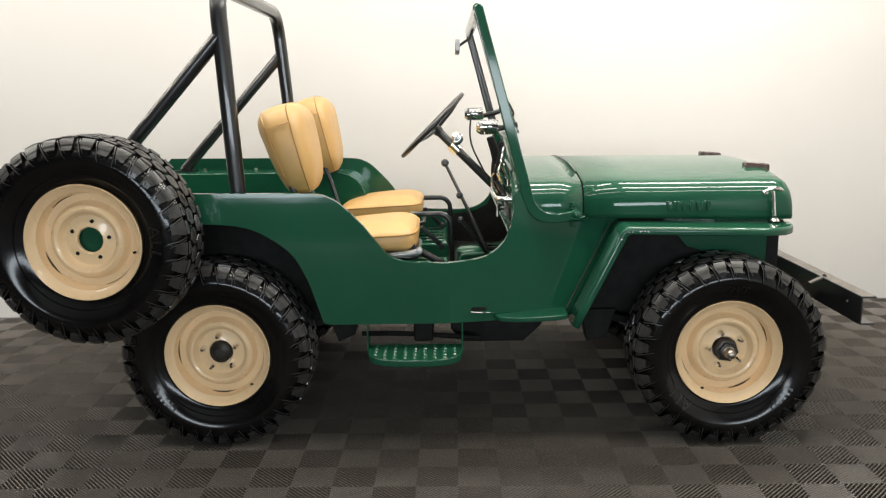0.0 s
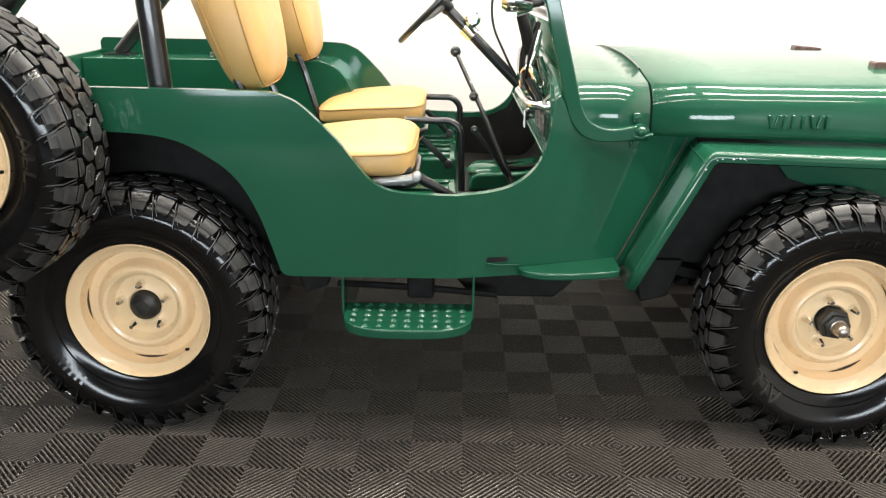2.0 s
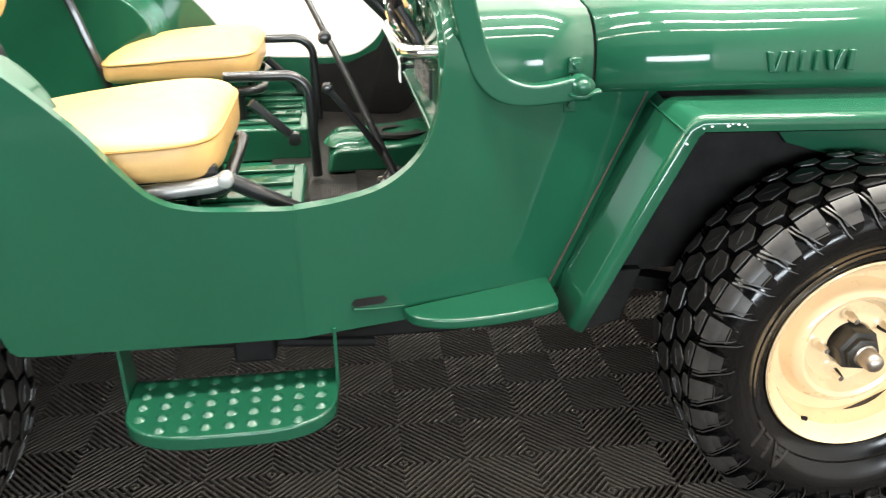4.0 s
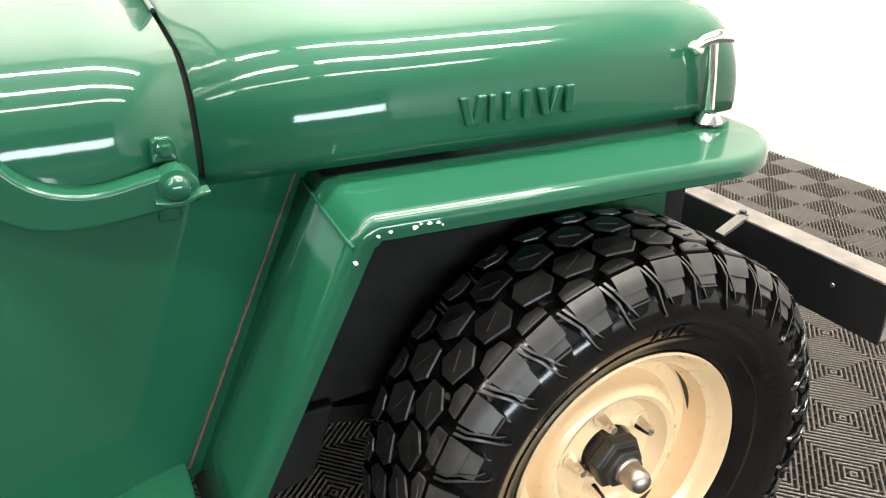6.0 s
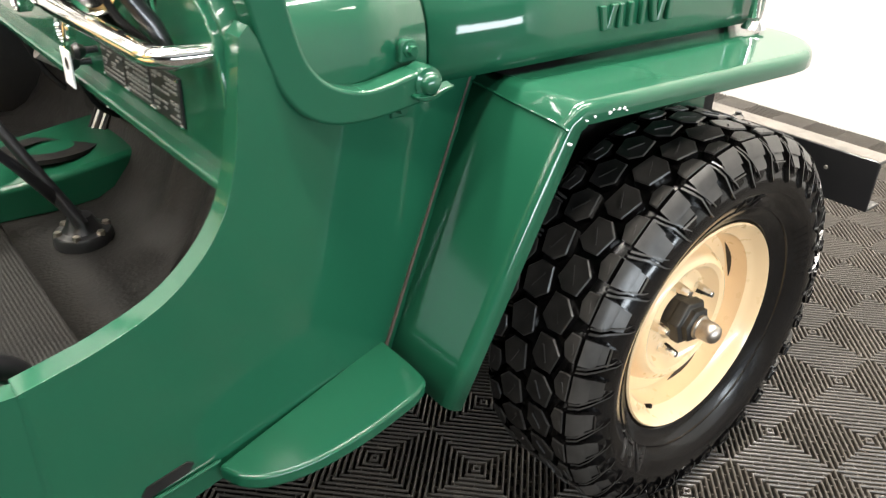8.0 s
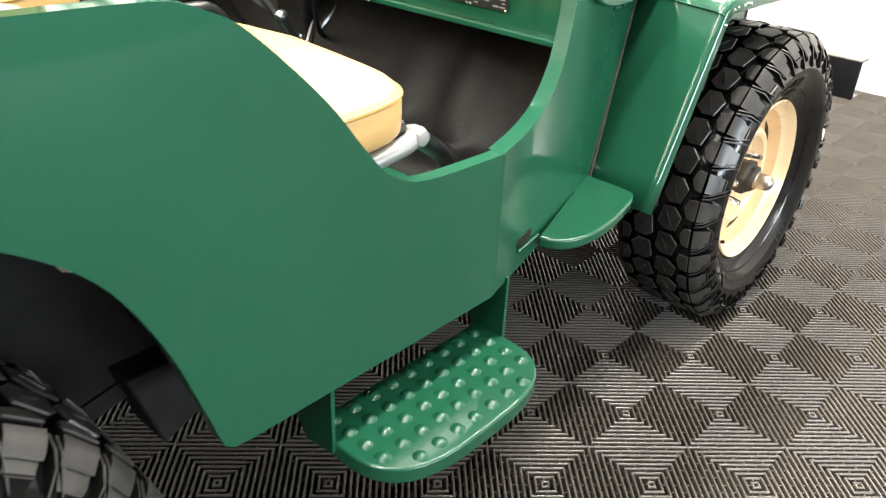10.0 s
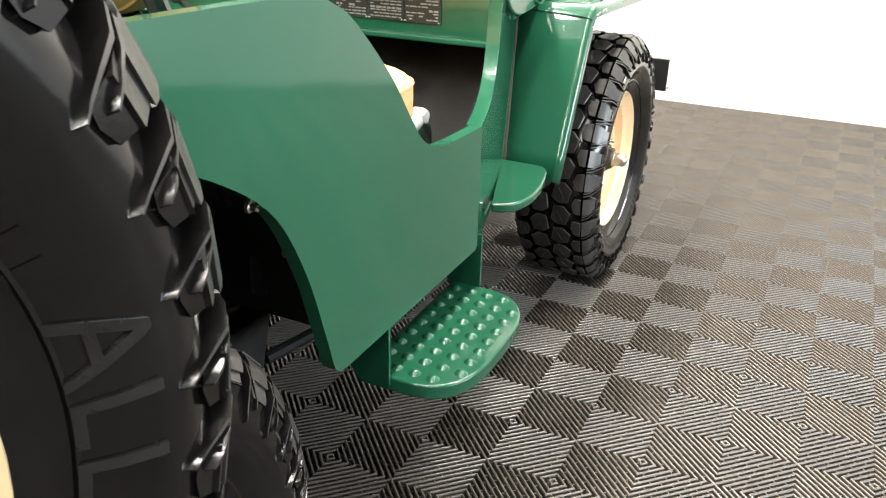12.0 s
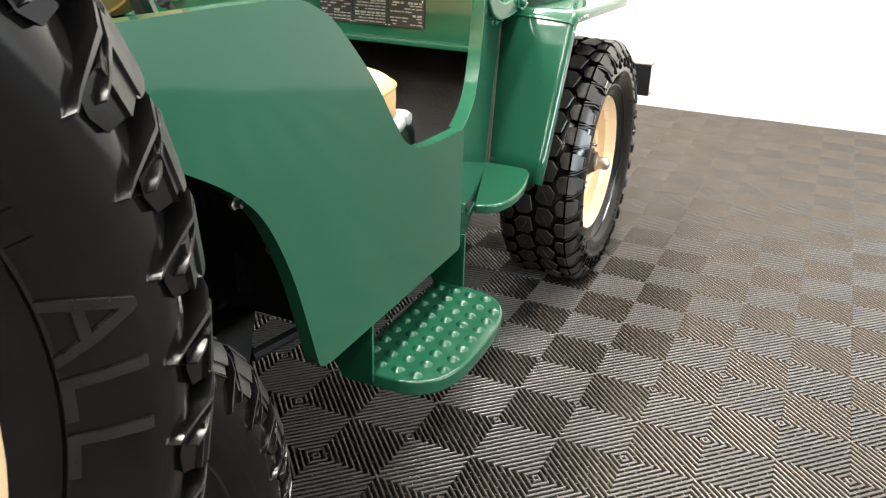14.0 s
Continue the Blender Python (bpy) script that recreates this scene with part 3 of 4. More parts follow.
for i in range(41):
    y = -0.575 + 1.15 * i / 40
    fold = 0.045 * math.exp(-((y + 0.36) / 0.045) ** 2) + 0.020 * math.exp(-((y + 0.20) / 0.03) ** 2)
    sec = [(1.04, 0.5655), (1.13, 0.5700), (1.20, 0.5760), (1.235 - fold, 0.592), (1.268 - fold, 0.63), (1.30 - fold * 0.8, 0.70), (1.345 - fold * 0.5, 0.775), (1.375, 0.84), (1.385, 0.92)]
    tb.append([(x, y, z + 0.010 * noise.noise(Vector((x * 11, y * 9, 2)))) for x, z in sec])
thicken(part("front_flap", loft(tb), CREASED, floor_mat, "creased front flap folded up the toe board", sharp=70), 0.008)
for s in (-1, 1):
    part("kick_panel", prism([(1.10, 0.575), (1.395, 0.575), (1.395, 0.85), (1.19, 0.85), (1.17, 0.80)], s * 0.700, s * 0.692, warp=taper), CREASED, jeep)
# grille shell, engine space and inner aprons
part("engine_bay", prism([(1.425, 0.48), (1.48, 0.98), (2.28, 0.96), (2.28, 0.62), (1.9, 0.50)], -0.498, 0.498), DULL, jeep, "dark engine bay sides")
part("grille_shell", prism([(-0.42, 0.45), (0.42, 0.45), (0.42, 0.84), (0.52, 0.87), (0.54, 0.93), (0.50, 0.97), (0, 1.02), (-0.50, 0.97), (-0.54, 0.93), (-0.52, 0.87), (-0.42, 0.84)], 2.262, 2.300, "yz"), GREEN, jeep, bevel=0.006)
for s in (-1, 1):
    part("inner_apron", prism([(1.80, 0.875), (2.225, 0.87), (2.225, 0.65), (2.10, 0.70), (1.90, 0.76)], s * 0.50, s * 0.512), GREEN, jeep)
    part("indicator", lathe([(0, -0.045), (0.018, -0.041), (0.024, -0.030), (0.024, -0.02)], 20, at=(2.258, -0.43, 0.692)) if s < 0 else lathe([(0, 0.045), (0.018, 0.041), (0.024, 0.030), (0.024, 0.02)], 20, at=(2.258, 0.43, 0.692)), AMBER, jeep, "amber indicator lens")
    part("indicator_bracket", box(2.245, 2.270, min(s * 0.42, s * 0.45), max(s * 0.42, s * 0.45), 0.678, 0.706), GREEN, jeep)


# -- fenders: a section swept along leg and top
def fender(s):
    path = []
    for i in range(7):
        t = i / 6
        path.append((1.403 + (1.585 - 1.403) * t, 0.490 + (0.857 - 0.490) * t, -0.505, -0.728))
    for i in range(1, 5):     # knee
        t = i / 5
        p = Vector((1.588, 0.857)).lerp(Vector((1.599, 0.880)), t).lerp(Vector((1.599, 0.880)).lerp(Vector((1.622, 0.879)), t), t)
        path.append((p.x, p.y, -0.505, -0.730))
    for i in range(7):
        t = i / 6
        path.append((1.624 + (2.125 - 1.624) * t, 0.879 - 0.012 * t, -0.505, -0.732))
    for i in range(1, 11):    # rounded front corner
        a = math.pi / 2 * i / 10
        path.append((2.125 + 0.162 * math.sin(a), 0.867 - 0.004 * i / 10, -0.505, -0.585 - 0.147 * math.cos(a)))
    secs = []
    r = 0.015
    for i, (x, z, yi, yo) in enumerate(path):
        q = path[min(i + 1, len(path) - 1)]
        p = path[max(i - 1, 0)]
        d = Vector((q[0] - p[0], q[1] - p[1])).normalized()
        if i > len(path) - 11:
            d = Vector((1, 0))
        n = Vector((-d.y, d.x))
        w = yi - yo
        line = [(0, 0), (w * 0.5, 0.0), (w - r - 0.004, 0.0), (w - r, 0.0)] + [(w - r + r * math.sin(a), -r + r * math.cos(a)) for a in (0.4, 0.8, 1.2, 1.57)] + [(w, -r - 0.003), (w, -0.027), (w - 0.004, -0.030)]
        secs.append([(x + n.x * dd, -s * (yi - ww), z + n.y * dd) for ww, dd in line])
    ob = part("fender", loft(secs), GREEN, jeep, sharp=32)
    return thicken(ob, 0.003)


for s in (-1, 1):
    fender(s)
    part("weld_bead", tube([(1.590, s * 0.515, 0.866), (1.5845, s * 0.62, 0.859), (1.581, s * 0.712, 0.854), (1.585, s * 0.727, 0.848)], 0.0020, 6), GREEN, jeep)
    part("fender_seam", tube([(1.398, s * 0.592, 0.520), (1.588, s * 0.535, 0.884)], 0.0028, 6), RUST, jeep)
    # side step plate below the cowl, with a turned-down lip
    pl = [(1.100, -0.680), (1.113, -0.710), (1.14, -0.730), (1.19, -0.740), (1.26, -0.736), (1.33, -0.722), (1.372, -0.709), (1.392, -0.685), (1.395, -0.585)]
    pl = [(x, y * -s) for x, y in pl]
    part("footplate", prism(spline(pl, 4), 0.531, 0.510, "xy"), GREEN, jeep, bevel=0.006)

# windscreen hinges, frame, glass
for s in (-1, 1):
    part("windscreen_arm", prism([(1.030, 1.700), (1.047, 1.715), (1.065, 1.702)] + spline([(1.252, 1.010), (1.260, 0.982), (1.273, 0.955), (1.295, 0.934), (1.325, 0.922), (1.36, 0.920), (1.425, 0.931), (1.446, 0.924), (1.449, 0.908), (1.43, 0.894), (1.38, 0.886), (1.33, 0.883), (1.29, 0.889), (1.26, 0.905), (1.236, 0.933), (1.222, 0.965), (1.212, 0.995)], 4), s * 0.640, s * 0.604), GREEN, jeep, bevel=0.005)
    part("hinge_plate", prism([(1.408, 0.932), (1.436, 0.932), (1.437, 0.950), (1.433, 0.957), (1.428, 0.960), (1.414, 0.960), (1.409, 0.955)], s * 0.608, s * 0.596), GREEN, jeep, bevel=0.003)
    part("hinge_pin", lathe([(0, -0.018), (0.008, -0.0175), (0.012, -0.014), (0.014, -0.008), (0.019, -0.006), (0.020, 0.004), (0.020, 0.02)] if s < 0 else [(0, 0.022), (0.010, 0.021), (0.013, 0.016), (0.019, 0.006), (0.020, -0.02)], 20, at=(1.426, s * 0.636, 0.915)), GREEN, jeep)
    part("hinge_hook", loft([[(x, s * (0.640 + dy), z + dz) for dy, dz in ((-0.004, -w), (0.010, -w * 0.4), (0.010, w * 0.4), (-0.004, w))] for x, z, w in ((1.402, 0.903, 0.003), (1.415, 0.899, 0.007), (1.430, 0.899, 0.008), (1.445, 0.905, 0.006), (1.458, 0.907, 0.005))], closed=True, caps=True), GREEN, jeep, bevel=0.002)
    part("hinge_bolt", lathe([(0, -0.009), (0.006, -0.009), (0.007, -0.003), (0.010, -0.002), (0.010, 0.004)] if s < 0 else [(0, 0.009), (0.006, 0.009), (0.007, 0.003), (0.010, 0.002), (0.010, -0.004)], 6, at=(1.423, s * 0.608, 0.947)), GREEN, jeep)
    part("hinge_foot", box(1.409, 1.433, min(s * 0.578, s * 0.590), max(s * 0.578, s * 0.590), 0.858, 0.892), GREEN, jeep, bevel=0.003)
    part("foot_bolt", lathe([(0, -0.012), (0.008, -0.0115), (0.009, -0.004), (0.009, 0.002)] if s < 0 else [(0, 0.012), (0.008, 0.0115), (0.009, 0.004), (0.009, -0.002)], 6, at=(1.421, s * 0.590, 0.874)), GREEN, jeep)
    part("hood_rest", box(1.470, 1.482, min(s * 0.578, s * 0.592), max(s * 0.578, s * 0.592), 0.893, 0.904), STEEL, jeep, bevel=0.002)
    part("rest_strip", tube([(1.48, s * 0.580, 0.899), (1.57, s * 0.560, 0.900)], 0.0022, 6), STEEL, jeep)


def ws(t, y, off=0.0):
    """A point on the windscreen's plane: t along its height."""
    return (1.245 - 0.200 * t + off, y, 0.965 + 0.735 * t)


part("windscreen_top", tube([ws(1.0, -0.605), ws(1.0, 0.605)], 0.018, 10), GREEN, jeep)
part("windscreen_base", tube([ws(0.06, -0.605), ws(0.06, 0.605)], 0.022, 10), GREEN, jeep)
gl = bmesh.new()
for a in (0.0, 0.004):
    gl.faces.new([gl.verts.new(ws(t, y, a)) for t, y in ((0.36, -0.58), (0.98, -0.58), (0.98, 0.58), (0.36, 0.58))])
pane = part("windscreen_glass", gl, glass, jeep, smooth=False)
pane.visible_shadow = False
part("windscreen_panel", loft([[ws(0.0, y) for y in (-0.6, 0.6)], [ws(0.30, y) for y in (-0.6, 0.6)]]), GREEN, jeep)
thicken(bpy.data.objects["windscreen_panel"], 0.006)
part("glass_frame", tube([ws(0.34, -0.575, -0.008), ws(0.97, -0.575, -0.008), ws(0.97, 0.575, -0.008), ws(0.34, 0.575, -0.008)], 0.011, 8, closed=True), BLACK, jeep)

# dash
dash_line = [(y, z) for _, y, z in hood_section(0, 0.626, 1.078, 0.846)]
part("dash_panel", prism(dash_line, 1.1765, 1.19, "yz"), GREEN, jeep, bevel=0.003)
part("dash_lip", prism([(-0.648, 0.836), (0.648, 0.836), (0.648, 0.849), (-0.648, 0.849)], 1.160, 1.19, "yz"), GREEN, jeep, bevel=0.004)
rng = random.Random(3)
for ya, yb in ((-0.519, -0.434), (-0.432, -0.347), (-0.345, -0.259)):
    pb = part("data_plate", box(1.1722, 1.1762, ya, yb, 0.872, 0.930), PLATE, jeep, "black instruction plate with light writing", bevel=0.001)
    marks = bmesh.new()
    for row in range(8):
        z = 0.9250 - row * 0.0064
        y = ya + 0.005
        while y < yb - 0.010:
            w = rng.uniform(0.004, 0.016)
            if rng.random() < 0.74:
                box(1.1712, 1.1722, y, min(yb - 0.005, y + w), z - (0.0042 if row in (0, 4) else 0.0024), z, marks)
            y += w + 0.003
    tagged(part("plate_writing", marks, SILVER, pb), kind="stuff")
    for y in (ya + 0.003, yb - 0.003):
        for z in (0.8745, 0.9275):
            part("rivet", lathe([(0, -0.0), (0.0022, 0.001), (0.003, 0.003)], 8, at=(0, 0, 0)), CHROME, pb).matrix_basis = Matrix.Translation((1.1695, y, z)) @ Matrix.Rotation(radians(-90), 4, "Z")
# dials and knobs
for y, z, r in ((0.02, 0.965, 0.052), (0.15, 0.985, 0.030), (0.15, 0.91, 0.030), (-0.11, 0.985, 0.030), (-0.11, 0.91, 0.030)):
    dial = part("dial", lathe([(r, 0.0), (r, -0.010), (r * 0.9, -0.013), (r * 0.86, -0.008)], 28), CHROME, jeep, "chrome ringed dial")
    dial.matrix_basis = Matrix.Translation((1.1765, y, z)) @ Matrix.Rotation(radians(-90), 4, "Z")
    part("dial_face", lathe([(0, -0.006), (r * 0.88, -0.006), (r * 0.88, -0.002)], 24), PLATE, dial)
for y, z in ((-0.20, 0.955), (-0.23, 0.90), (-0.19, 0.875), (0.25, 0.90), (0.28, 0.955), (-0.24, 0.985)):
    kn = part("dash_knob", lathe([(0, -0.034), (0.009, -0.032), (0.012, -0.026), (0.008, -0.018), (0.005, -0.016), (0.005, 0.0)], 14), BLACK if z < 0.95 else CHROME, jeep)
    kn.matrix_basis = Matrix.Translation((1.176, y, z)) @ Matrix.Rotation(radians(-90), 4, "Z")
part("grab_bar", tube(bend([(1.19, -0.60, 0.975), (1.125, -0.595, 0.975), (1.115, -0.25, 0.975), (1.19, -0.24, 0.975)], 0.03), 0.012, 12), CHROME, jeep, "chrome dash grab bar")
key = tagged(part("key_tag", box(1.144, 1.147, -0.207, -0.167, 0.842, 0.895), WHITEP, bevel=0.002), "white paper key tag hanging from the dash", "key tag")
part("key_wire", tube([(1.1455, -0.186, 0.893), (1.150, -0.186, 0.930), (1.176, -0.19, 0.945)], 0.0015, 5), CHROME, key)

# steering
axis = Vector((0.707, 0, -0.707))
c = Vector((0.853, 0.37, 1.225))
u, v = Vector((0, 1, 0)), Vector((0.707, 0, 0.707))
sw = part("steering_wheel", tube([c + (u * math.cos(a) + v * math.sin(a)) * 0.213 for a in [2 * math.pi * k / 48 for k in range(48)]], 0.0115, 10, closed=True), BLACK, jeep, "thin black steering wheel")
for k in range(3):
    a = radians(90 + 120 * k)
    d = u * math.cos(a) + v * math.sin(a)
    part("spoke", tube([c + axis * 0.025 + d * 0.02, c + axis * 0.018 + d * 0.12, c + d * 0.21], [0.012, 0.009, 0.007], 8), BLACK, sw)
part("hub", tube([c - axis * 0.008, c, c + axis * 0.05, c + axis * 0.06], [0.018, 0.03, 0.026, 0.018], 16), BLACK, sw)
part("steering_column", tube([c + axis * 0.05, c + axis * 0.75], 0.021, 14), BLACK, jeep)
part("column_clamp", tube([c + axis * 0.135, c + axis * 0.185], 0.031, 14), CHROME, jeep)
part("turn_switch", lathe([(0, 0.03), (0.025, 0.028), (0.03, 0.02), (0.03, -0.02), (0.02, -0.03), (0, -0.03)], 16, at=c + axis * 0.15 + Vector((0.02, -0.02, 0.04))), CHROME, jeep)


# levers
def lever(name, base, top, r, knob, lab):
    b, t = Vector(base), Vector(top)
    k = part(name, tube([b, b.lerp(t, 0.5) + Vector((0.004, 0, 0.0)), t], [r * 1.3, r, r * 0.9], 10), BLACK, jeep, lab)
    part("knob", lathe([(0, -knob), (knob * 0.7, -knob * 0.7), (knob, 0), (knob * 0.7, knob * 0.7), (0, knob)], 16, at=t), BLACK, k)
    return k


g = lever("gear_lever", (1.130, -0.150, 0.612), (0.915, 0.095, 1.058), 0.0085, 0.019, "long black gear lever")
part("ball", lathe([(0, -0.017), (0.012, -0.012), (0.017, 0), (0.012, 0.012), (0, 0.017)], 14, at=(0.982, 0.012, 0.912)), BLACK, g)
lever("transfer_lever", (1.135, -0.120, 0.612), (0.983, -0.144, 0.823), 0.008, 0.014, "short black transfer case lever")
part("lever_base", lathe([(0.0, -0.036), (0.018, -0.034), (0.026, -0.016), (0.030, -0.010), (0.042, -0.008), (0.045, -0.004), (0.046, 0.012)], 24), BLACK, jeep, "black bolted lever base").matrix_basis = Matrix.Translation((1.133, -0.132, 0.588)) @ Matrix.Rotation(radians(-90), 4, "X")
for k in range(6):
    a = math.pi * k / 3
    part("base_bolt", lathe([(0, -0.008), (0.006, -0.008), (0.007, 0.0)], 6), STEEL, jeep).matrix_basis = Matrix.Translation((1.133 + 0.037 * math.cos(a), -0.132 + 0.037 * math.sin(a), 0.594)) @ Matrix.Rotation(radians(-90), 4, "X")
part("gearbox_cover", prism([(0.968, 0.57), (0.976, 0.615), (0.995, 0.634), (1.15, 0.640), (1.285, 0.660), (1.305, 0.650), (1.31, 0.57)], 0.002, 0.24), GREEN, jeep, "green steel gearbox cover", bevel=0.012)
# flange brightened by its colour, as though lit from above
part("cover_flange", prism([(-0.045, 0.575), (0.235, 0.575)] + [(0.095 + 0.142 * math.cos(radians(q)), 0.600 + 0.088 * math.sin(radians(q))) for q in range(0, 181, 15)], 1.296, 1.310, "yz"), LIT_GREEN, jeep, "green flange, painted pale as if lit from above", bevel=0.003)
part("access_cover", lathe([(0.0, -0.022), (0.045, -0.020), (0.066, -0.010), (0.074, 0.0)], 28), GREEN, jeep).matrix_basis = Matrix.Translation((1.035, 0.085, 0.634)) @ Matrix.Rotation(radians(-90), 4, "X")
part("cover_ring", lathe([(0.045, -0.006), (0.085, -0.006), (0.085, 0.002), (0.045, 0.002)], 28), DULL, jeep).matrix_basis = Matrix.Translation((1.16, 0.12, 0.643)) @ Matrix.Rotation(radians(-95), 4, "X")
part("column_boot", tube([(1.30, 0.37, 0.77), (1.36, 0.37, 0.71)], [0.030, 0.05], 16), DULL, jeep)
pd = part("pedal", tube(bend([(1.37, 0.10, 0.80), (1.31, 0.11, 0.73), (1.285, 0.12, 0.70)], 0.03), 0.008, 8), BLACK, jeep, "black ribbed accelerator pedal")
pad_at = look((1.268, 0.155, 0.668), (1.0, 0.05, 0.86))
for k in range(5):
    part("pedal_pad", box(-0.024 + 0.0098 * k, -0.0165 + 0.0098 * k, -0.062, 0.062, -0.004, 0.004), SILVER if k % 2 else DULL, pd, bevel=0.001).matrix_basis = pad_at
part("heater_box", prism([(1.27, 0.66), (1.385, 0.66), (1.385, 0.86), (1.30, 0.86), (1.27, 0.82)], 0.155, 0.26), DULL, jeep, "dull black heater box behind the levers", bevel=0.015)
part("heater_hose", tube(bend([(1.22, 0.30, 0.78), (1.27, 0.30, 0.745), (1.33, 0.30, 0.70)], 0.03), 0.021, 12), WRAP, jeep, "short wrapped pale hose under the dash")
part("hose_stub", tube([(1.25, 0.41, 0.79), (1.34, 0.42, 0.72)], 0.024, 12), SILVER, jeep)
for ya, za, yb, zb in ((0.24, 0.86, 0.34, 0.70), (0.02, 0.85, 0.14, 0.66), (0.45, 0.87, 0.36, 0.60)):
    part("cable", tube(bend([(1.19, ya, za), (1.25, (ya + yb) / 2, (za + zb) / 2 - 0.05), (1.36, yb, zb)], 0.06), 0.006, 6), DULL, jeep)
# shade in the far footwell corner, put in as a sheet darker than the paint
part("far_shade_sheet", prism([(0.93, 0.565), (1.40, 0.565), (1.40, 0.85), (1.18, 0.85), (1.14, 0.78), (1.05, 0.735), (0.93, 0.725)], 0.700, 0.694, warp=taper), DULL, jeep, "dull black sheet standing in for shade on the inner side")
# ribbed seat riser / fuel tank cover under the seats
for s in (-1, 1):
    part("seat_riser", box(0.535, 0.925, min(s * 0.16, s * 0.655), max(s * 0.16, s * 0.655), 0.562, 0.655), GREEN, jeep, bevel=0.01)
    for k in range(5):
        part("riser_rib", box(0.55, 0.90, min(s * (0.20 + 0.09 * k), s * (0.235 + 0.09 * k)), max(s * (0.20 + 0.09 * k), s * (0.235 + 0.09 * k)), 0.655, 0.664), GREEN, jeep, bevel=0.004)


# -- seats
def sq(c, e):
    return math.copysign(abs(c) ** e, c)


def pad(half, place, e=0.32, nu=40, nv=24, crown=0.0, fold=0.0):
    """A stuffed pad: a rounded block of half sizes (thick, wide, high), set by place(a, b, c)."""
    bm = bmesh.new()
    ht, hw, hh = half
    rows = []
    for j in range(nv + 1):
        p = -math.pi / 2 + math.pi * j / nv
        row = []
        for i in range(nu):
            q = 2 * math.pi * i / nu
            a = ht * sq(math.sin(p), e + 0.12)
            b = hw * sq(math.cos(p), e) * sq(math.cos(q), e)
            c = hh * sq(math.cos(p), e) * sq(math.sin(q), e)
            a += crown * (1 - (b / hw) ** 2) * (1 - (c / hh) ** 2) * (1 if a > 0 else 0.3 * -1)
            a += fold * noise.noise(Vector((b * 9, c * 9, a * 9)))
            row.append(bm.verts.new(place(a, b, c)))
        rows.append(row)
    for r0, r1 in zip(rows, rows[1:]):
        for i in range(nu):
            k = (i + 1) % nu
            bm.faces.new((r0[i], r0[k], r1[k], r1[i]))
    bmesh.ops.remove_doubles(bm, verts=bm.verts[:], dist=1e-5)
    return bm


def pad_line(half, place, a, e=0.32, grow=1.004, n=72, drop=None):
    ht, hw, hh = half
    k = max(0.0, 1 - abs(a / ht) ** (2 / (e + 0.12))) ** ((e) / 2)
    out = []
    for i in range(n):
        q = 2 * math.pi * i / n
        out.append(place(a, hw * grow * k * sq(math.cos(q), e), hh * grow * k * sq(math.sin(q), e)))
    return out


def seat(yc, dz=0.0, cz=0.0, bx=0.0, bh=0.184, cy=0.0, cx=0.0):
    fr = part("front_seat", tube(bend([(0.42, yc - 0.185, 0.775 + cz), (0.80, yc - 0.185, 0.775 + cz), (0.80, yc + 0.185, 0.775 + cz), (0.42, yc + 0.185, 0.775 + cz)], 0.04), 0.013, 10), BLACK, jeep, "tan vinyl bucket seat on a black tube frame")
    up = Vector((-0.275, 0, 0.961))
    fwd = Vector((0.961, 0, 0.275))

    def on_back(a, b, c):
        f = 1.0 + 0.22 * c / 0.17
        p = Vector((0.294 + bx, yc, 1.172 + dz)) + up * c + fwd * (a * f) + Vector((0, b * (1 - 0.08 * max(0, -c / 0.17)), 0))
        return p + fwd * (0.018 * (b / 0.215) ** 2)
    hb = (0.084, 0.216, bh)
    part("backrest", pad(hb, on_back, e=0.55, crown=0.012, fold=0.006), VINYL, fr, "tan vinyl padded backrest", sharp=180)
    for a in (0.038, -0.050):
        part("piping", tube(pad_line(hb, on_back, a, e=0.55), 0.0032, 6, closed=True), PIPING, fr)
    part("seam", tube([on_back(a, -0.213, 0.105) for a in (-0.05, -0.02, 0.01, 0.038)], 0.0022, 6), PIPING, fr)

    def on_sit(a, b, c):
        # a is up, c runs forward
        k = c / 0.205
        return Vector((0.602 + cx + c, yc + cy + b, 0.846 + cz + a * (1.0 + 0.20 * k) - 0.006 * max(0.0, -k) ** 2 + 0.004 * k))
    hs = (0.044, 0.236, 0.206)
    part("seat_cushion", pad(hs, on_sit, e=0.34, crown=0.026, fold=0.006), VINYL, fr, "tan vinyl padded seat cushion", sharp=180)
    part("piping", tube(pad_line(hs, on_sit, 0.023, e=0.34), 0.0032, 6, closed=True), PIPING, fr)
    for y in (yc - 0.16, yc + 0.16):
        part("back_tube", tube(bend([(0.27, y, 1.12 + dz), (0.335, y, 0.98), (0.40, y, 0.78 + cz)], 0.05), 0.012, 8), BLACK, fr)
        part("seat_leg", tube([(0.74, y, 0.775 + cz), (0.74, y, 0.655)], 0.012, 8), BLACK, fr)
        part("seat_leg", tube([(0.45, y, 0.775 + cz), (0.45, y, 0.60)], 0.012, 8), BLACK, fr)
    return fr


